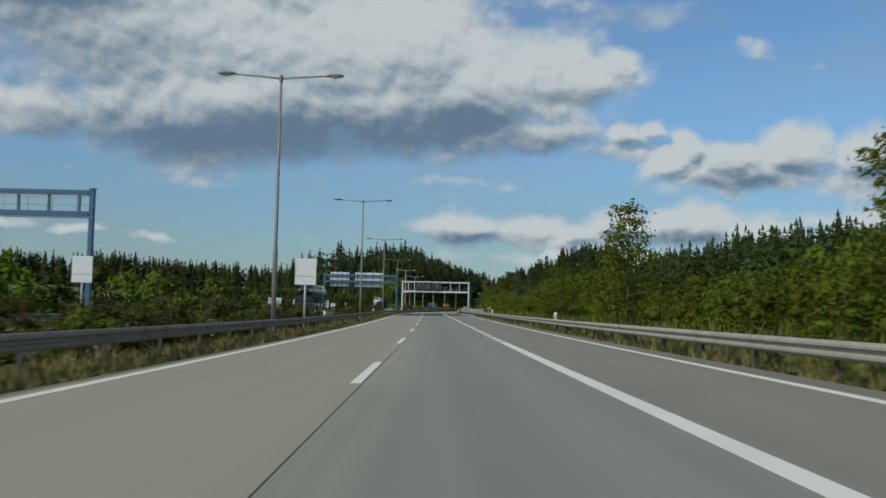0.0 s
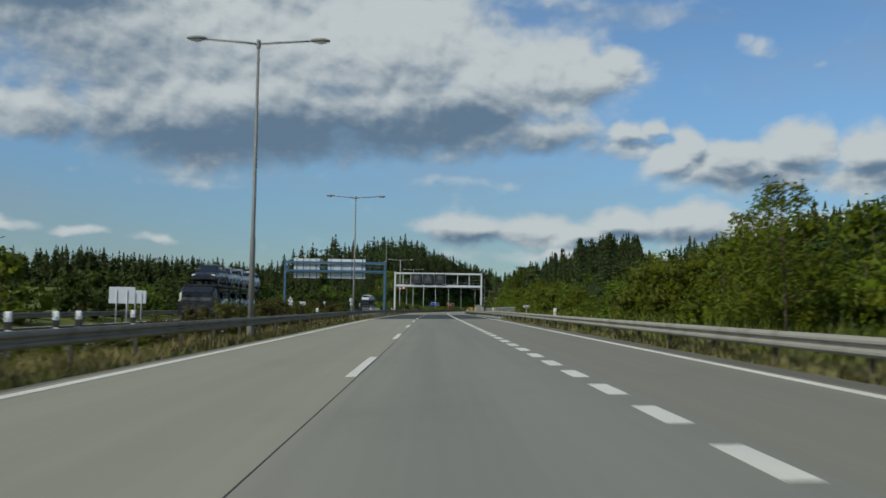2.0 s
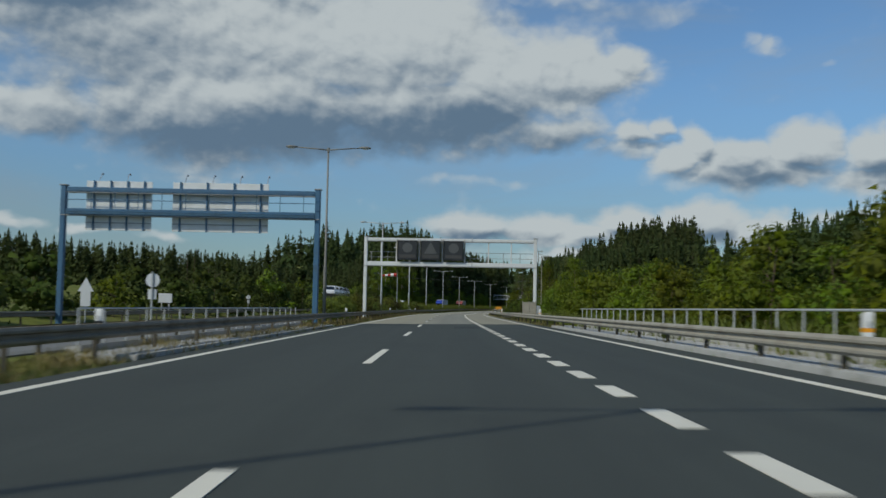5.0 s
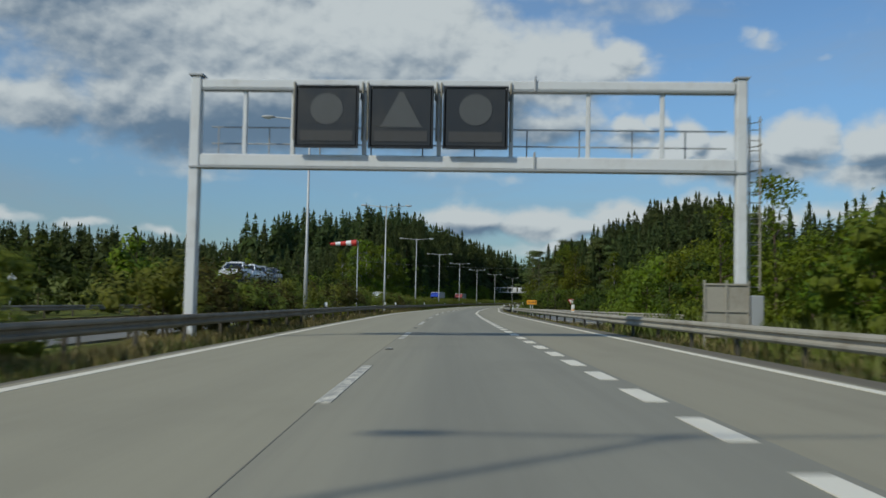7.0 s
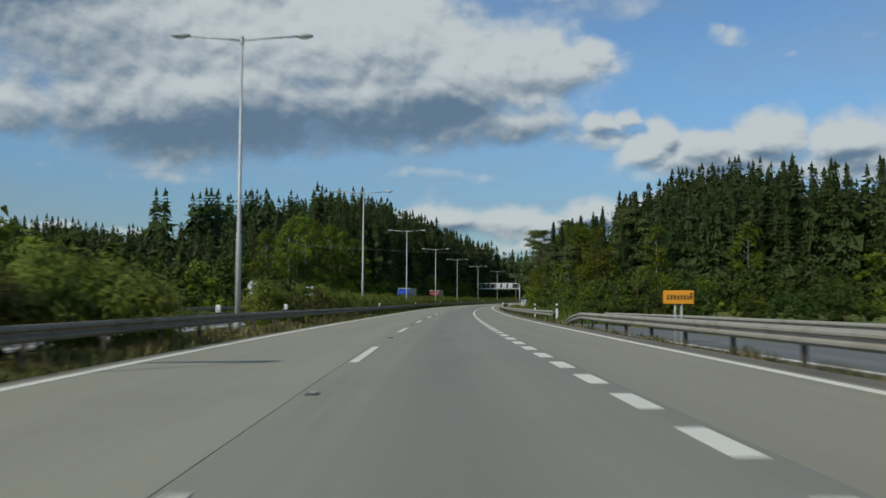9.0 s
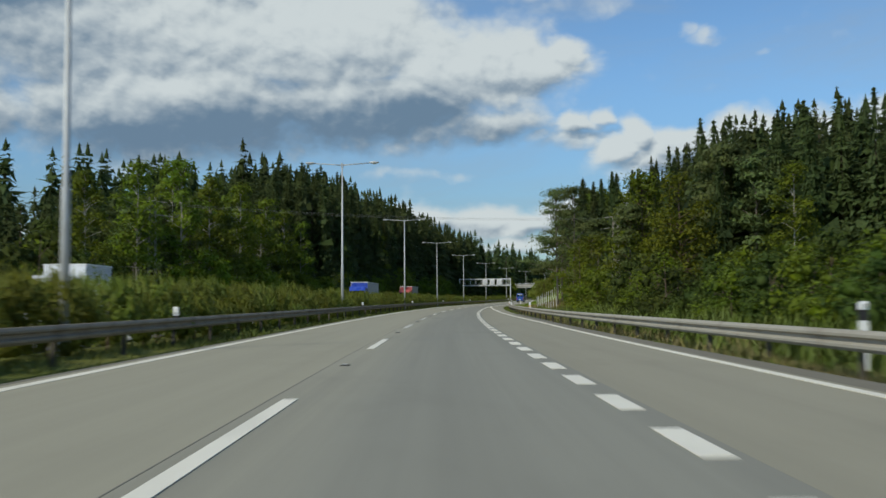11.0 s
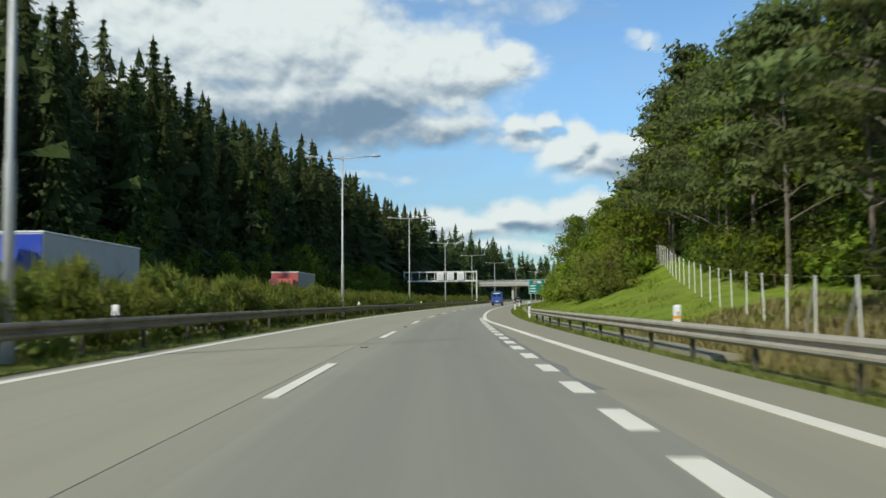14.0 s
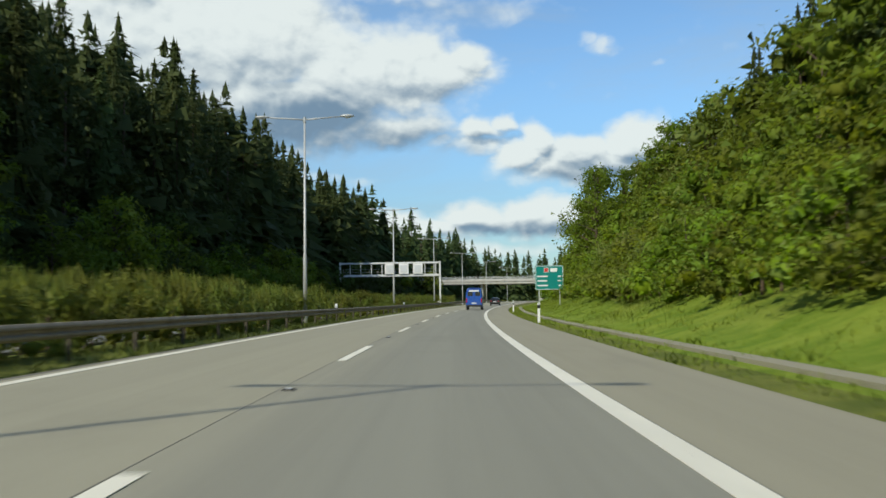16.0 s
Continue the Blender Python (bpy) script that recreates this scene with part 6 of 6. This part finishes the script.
scatter(birch, [(396, -28), (402, -26), (408, -28), (414, -26), (419, -28.5), (424, -26), (430, -28), (436, -26), (442, -28), (448, -26.5), (455, -27.5), (459, -26), (470, -26), (505, -27), (540, -26), (404, 31), (400, 44), (448, 22), (512, 27), (530, 28), (556, 27), (580, 26), (610, 25), (640, 26)], rs, 0.85, 1.15)

# near conifers
open_spruce = [spruce("young open-branched spruce above the roadside bushes", "young spruces beside the motorway", 155 + k, 8.0, 3.3, 0.5, 8, 8, 0.1, 8, 0.85) for k in range(1)]
scatter(open_spruce, [(109, 14.2), (119, 13.6), (125, 16.5)], rs, 0.8, 0.92)
fine_spruce = [spruce("dark green spruce tree with drooping branches", "spruces near the road", 160 + k, 12.0, 3.0, 0.4, 10, 6, full=0.82) for k in range(3)]
scatter(fine_spruce, [(428, 19), (434, 22.5), (449, 20), (457, 22), (468, 21), (424, 25), (476, 24)], rs, 0.95, 1.2)
tall_spruce = [spruce("tall dark spruce with branches down to the ground", "spruces at the wood's edge", 170 + k, 19.0, 4.3, 0.5, 10, 7, full=0.82) for k in range(3)]
scatter(tall_spruce, [(462, -28), (466, -30), (474, -27), (481, -29), (489, -27), (496, -29), (504, -27), (513, -29), (522, -27), (531, -29), (541, -27), (552, -28), (562, -27), (485, -25.5), (500, -25.5), (509, -26), (518, -25.5), (527, -26), (536, -25.5), (546, -26)], rs, 0.9, 1.2)
scatter(tall_spruce, [(414, 27), (408, 34), (405, 40), (402, 50), (400, 58), (399, 66)], rs, 0.74, 0.92)
scatter(tall_spruce, [(447, 16.8), (452, 18.6), (446, 20.5), (458, 20.2), (441, 25), (449, 26.5), (436, 30), (442, 34), (429, 32), (464, 23), (470, 26), (480, 27), (490, 29), (455, 30), (462, 34), (474, 33)], rs, 0.8, 0.95)
pines = [pine("pine tree with a bare orange trunk", "pines at the wood's edge", 180 + k, 12.5) for k in range(3)]
scatter(pines, [(452, 15.5), (426, 16.5), (460, 15.5), (468, 16.5), (418, 19), (414, -28), (432, -27), (444, -28), (404, -27), (410, -29), (420, -27), (426, -29), (438, -28), (450, -27.5), (456, -28)], rs, 0.75, 0.98)
scatter(pines, [(512, 20.5), (499, 20.2), (505, 21.2), (512, 22.2), (519, 23.3), (527, 24.5), (537, 25), (420, 29), (416, 31), (424, 30), (428, 28.5)], rs, 1.1, 1.35)
fence_pines = [pine("dark pine with a bare trunk behind the wire fence", "pines at the wood's edge", 190 + k, 13.5, 7500, 0.115) for k in range(2)]
scatter(fence_pines, [(440, 12.9), (434, 14.5), (446, 13.8), (474, 16.8), (478, 17.4), (483, 17.8), (488, 18.4), (493, 19.2), (500, 18.9), (506, 19.7)], rs, 0.85, 1.12)

# woods: many trees, joined
def round_crown(rs_c, height, spread, count, leaf):
    """Blades of a rounded pine or broadleaf crown standing among spruces."""
    blobs = []
    for k in range(16):
        t = rs_c.uniform(0, 1)
        a = rs_c.uniform(0, 2 * math.pi)
        ring = spread * (1 - 0.7 * t * t) * rs_c.uniform(0.2, 0.8)
        blobs.append((ring * math.cos(a), ring * math.sin(a), height * (0.3 + 0.6 * t), spread * rs_c.uniform(0.3, 0.5) * (1 - 0.4 * t), 1.0))
    return leafy(rs_c, blobs, count, leaf, 0.6)


def woods(name, label, spots, seed, low, high, mat="needles", far=False, fine=False, rising=False):
    """Many spruces, some of them rounded pines, joined; the trees of the front rows are the finer ones."""
    rs_w = np.random.RandomState(seed)
    loose = [spruce_blades(np.random.RandomState(seed + k), 20.0, 4.8 + 0.25 * k, 1.1, 6, 2, 0.10, 26, 1.05, 0.76 + 0.04 * k) for k in range(5)]
    loose += [round_crown(np.random.RandomState(seed + 9), 17.5, 3.6, 360, 0.52)]
    edge = [spruce_blades(np.random.RandomState(seed + k), 20.0, 4.5 + 0.3 * k, 0.8 if fine else 1.0, 9, 6 if fine else 3, 0.08, 40, 0.78 if fine else 0.95, 0.76 + 0.05 * k) for k in range(5)] + \
        [round_crown(np.random.RandomState(seed + 9), 17.0, 3.6, 1500 if fine else 600, 0.32 if fine else 0.48)]
    all_quads, trunks = [], Shape()
    for s, u, depth in spots:
        if -27.0 < u < 21.0 and s < 850:
            continue
        q = (loose if depth > 0 or (fine and s > 600) or far == "all" else edge)[min(rs_w.randint(13) // 2, 5)]
        size, a = rs_w.uniform(low, high), rs_w.uniform(0, 6.28)
        size *= float(np.interp(s, [400, 450, 490], [0.40, 0.56, 0.92])) if -60 < u < 0 and s < 490 else 1.0
        size *= float(np.interp(-u, [40, 70, 110, 200], [0.56, 0.66, 0.84, 1.1])) if rising else 1.0
        size *= 1.0 + 0.05 * math.sin(s * 0.19 + u * 0.11) + 0.04 * math.sin(s * 0.053 + 1.0)
        turn = np.array([[math.cos(a), -math.sin(a), 0], [math.sin(a), math.cos(a), 0], [0, 0, 1]])
        place = np.array(at(s, u, under(s, u) - 0.2))
        all_quads.append(np.concatenate([(q[:, :4] @ turn.T) * size + place, q[:, 4:] @ turn.T], axis=1))
        trunks.tube([place, place + np.array([0, 0, 15.0 * size])], [0.2 * size, 0.08 * size], 5, False)
    wood = thing(name, label, "woods", kind="stuff")
    crown = new("crowns", blades_mesh("crowns", np.concatenate(all_quads), mat))
    crown.parent = wood
    tagged(crown, kind="stuff")
    tagged(part("trunks", trunks, "bark", wood), kind="stuff")
    return wood


def along_edge(points, spacing, rows, gap, side, rs_e):
    """Spots in rows behind a woods' edge given by corner points (s, u), with the number of the row."""
    out = []
    for (s0, u0), (s1, u1) in zip(points, points[1:]):
        length = math.hypot(s1 - s0, u1 - u0)
        nx, ny = -(u1 - u0) / length * side, (s1 - s0) / length * side
        for t in np.arange(0, length, spacing):
            for r in range(rows):
                out.append((s0 + (s1 - s0) * t / length + nx * r * gap + rs_e.uniform(-0.4, 0.4) * spacing,
                            u0 + (u1 - u0) * t / length + ny * r * gap + rs_e.uniform(-0.4, 0.4) * gap, r))
    return out


woods("spruce_wood", "dark spruce wood beyond the oncoming lanes", along_edge([(396, -35), (450, -34), (480, -30), (640, -29)], 3.3, 3, 5.0, -1, rs) + along_edge([(640, -28), (720, -28)], 4.4, 3, 6.0, -1, rs), 300, 1.1, 1.3, fine=True)
woods("spruce_wood", "dark spruce wood behind open ground", along_edge([(450, -340), (480, -220), (470, -110), (400, -40)], 3.2, 3, 6.0, -1, rs), 320, 0.82, 0.96, far="all", rising=True)
woods("spruce_wood", "spruce wood on a far rise beyond the oncoming lanes", along_edge([(655, -420), (650, -200), (640, -62)], 4.6, 2, 8.0, -1, rs), 330, 1.0, 1.3, far="all")
woods("spruce_wood", "dark spruce wood on the hill above the oncoming lanes", along_edge([(455, -47), (560, -47), (720, -47)], 4.3, 3, 10.0, -1, rs), 335, 1.0, 1.18, far="all")
woods("spruce_wood", "dark spruce wood on the hill above the cutting", along_edge([(440, 50), (560, 50), (770, 50)], 4.3, 3, 11.0, 1, rs), 365, 0.95, 1.1, far="all")
woods("spruce_wood", "dark spruce wood on the rise beside the motorway", along_edge([(430, 27), (406, 38)], 2.6, 3, 4.8, -1, rs), 340, 0.9, 1.05, fine=True)
woods("spruce_wood", "dark spruce wood at the corner of a meadow", along_edge([(404, 42), (394, 80)], 2.3, 4, 4.6, -1, rs), 345, 0.98, 1.1, fine=True)
woods("spruce_wood", "dark spruce wood behind a meadow beside the motorway", along_edge([(394, 80), (288, 80), (174, 92), (60, 104), (-60, 115)], 2.8, 3, 5.2, -1, rs), 350, 0.98, 1.14, far=True)
woods("spruce_wood", "dark spruce wood on top of the cutting", along_edge([(425, 30), (500, 36), (620, 36), (760, 30)], 5.0, 3, 6.0, 1, rs), 360, 0.7, 1.0)
woods("spruce_wood", "distant dark spruce wood closing the view", along_edge([(890, -160), (880, -40), (900, -14)], 7.0, 3, 9.0, -1, rs) +
      along_edge([(700, -28), (880, -30)], 5.5, 3, 8.0, -1, rs) + along_edge([(760, 24), (900, 14), (960, -30), (960, -60)], 7.0, 3, 9.0, 1, rs), 380, 0.95, 1.3, far="all")


# ---------------------------------------------------------------- verge grass
def verge(name, label, s0, s1, inner, outer, count, tall, mat, seed, tilt=0.0, slim=0.11):
    rs_g = np.random.RandomState(seed)
    s = rs_g.uniform(s0, s1, count)
    u = rs_g.uniform(0, 1, count)
    lo, hi = np.array([inner(v) for v in s]), np.array([outer(v) for v in s])
    u = lo + (hi - lo) * u
    tuft = np.array([noise.noise((a * 0.35, b * 0.9, seed)) for a, b in zip(s, u)])
    x, y, z = road_xyz(s, u, swell(s, u) - 0.1)
    h = tall * (0.55 + 0.8 * np.clip(tuft + 0.4, 0, 1)) * rs_g.uniform(0.5, 1.3, len(s))
    centre = np.stack([x, y, z + h * 0.5], -1)
    face = rs_g.normal(size=(len(s), 3)) * np.array([1, 1, 0.25])
    lean = np.array([0, 0, 1.0]) + rs_g.normal(size=(len(s), 3)) * 0.3
    ob = new(name, blades_mesh(name, cards(centre, face, h * 0.55, rs_g, slim, -lean, np.array([-tilt, 0, 1.0]) + rs_g.normal(size=(len(s), 3)) * 0.25), mat))
    return tagged(ob, label, "grass", kind="stuff")


verge("verge_grass", "rough green grass under the central barrier", -20, 560, lambda s: -4.42, lambda s: -6.6, 60000, 0.2, "grass", 1)
verge("dry_grass", "straw-coloured dry grass in the central reserve", -20, 330, lambda s: -4.6, lambda s: -6.4, 70000, 0.28, "straw", 2)
verge("verge_grass", "rough green grass under the roadside barrier", -20, 480, lambda s: right_edge(s) + 0.3, lambda s: right_edge(s) + (1.5 if 232 < s < 338 else 2.8), 65000, 0.18, "grass", 3)
verge("dry_grass", "straw-coloured dry grass beside the road", -20, 400, lambda s: right_edge(s) + 0.45, lambda s: right_edge(s) + (1.6 if 232 < s < 338 else 3.6), 60000, 0.3, "straw", 4)
verge("slope_grass", "bright mown grass on the cutting slope", 446, 640, lambda s: right_edge(s) + 0.2, lambda s: float(np.interp(s, [446, 500, 520, 640], [11, 17, 14, 13])), 90000, 0.13, "grass_bright", 5, 0.45, 0.16)
verge("dry_grass", "tall straw-coloured grass under the roadside barrier", -20, 124, lambda s: right_edge(s) + 0.55, lambda s: right_edge(s) + 1.5, 22000, 0.34, "straw", 7)
verge("meadow_grass", "tall straw-coloured grass below the wood", 398, 456, lambda s: 7.6, lambda s: 15.0, 45000, 0.32, "straw", 6, 0.2)
verge("tall_grass", "tall olive grass between the barrier and the bushes", -20, 236, lambda s: 8.4, lambda s: 13.5, 32000, 0.62, "grass", 8)
verge("tall_grass", "tall olive grass between the barrier and the bushes", 312, 412, lambda s: 8.6, lambda s: 12.8, 20000, 0.62, "grass", 9)
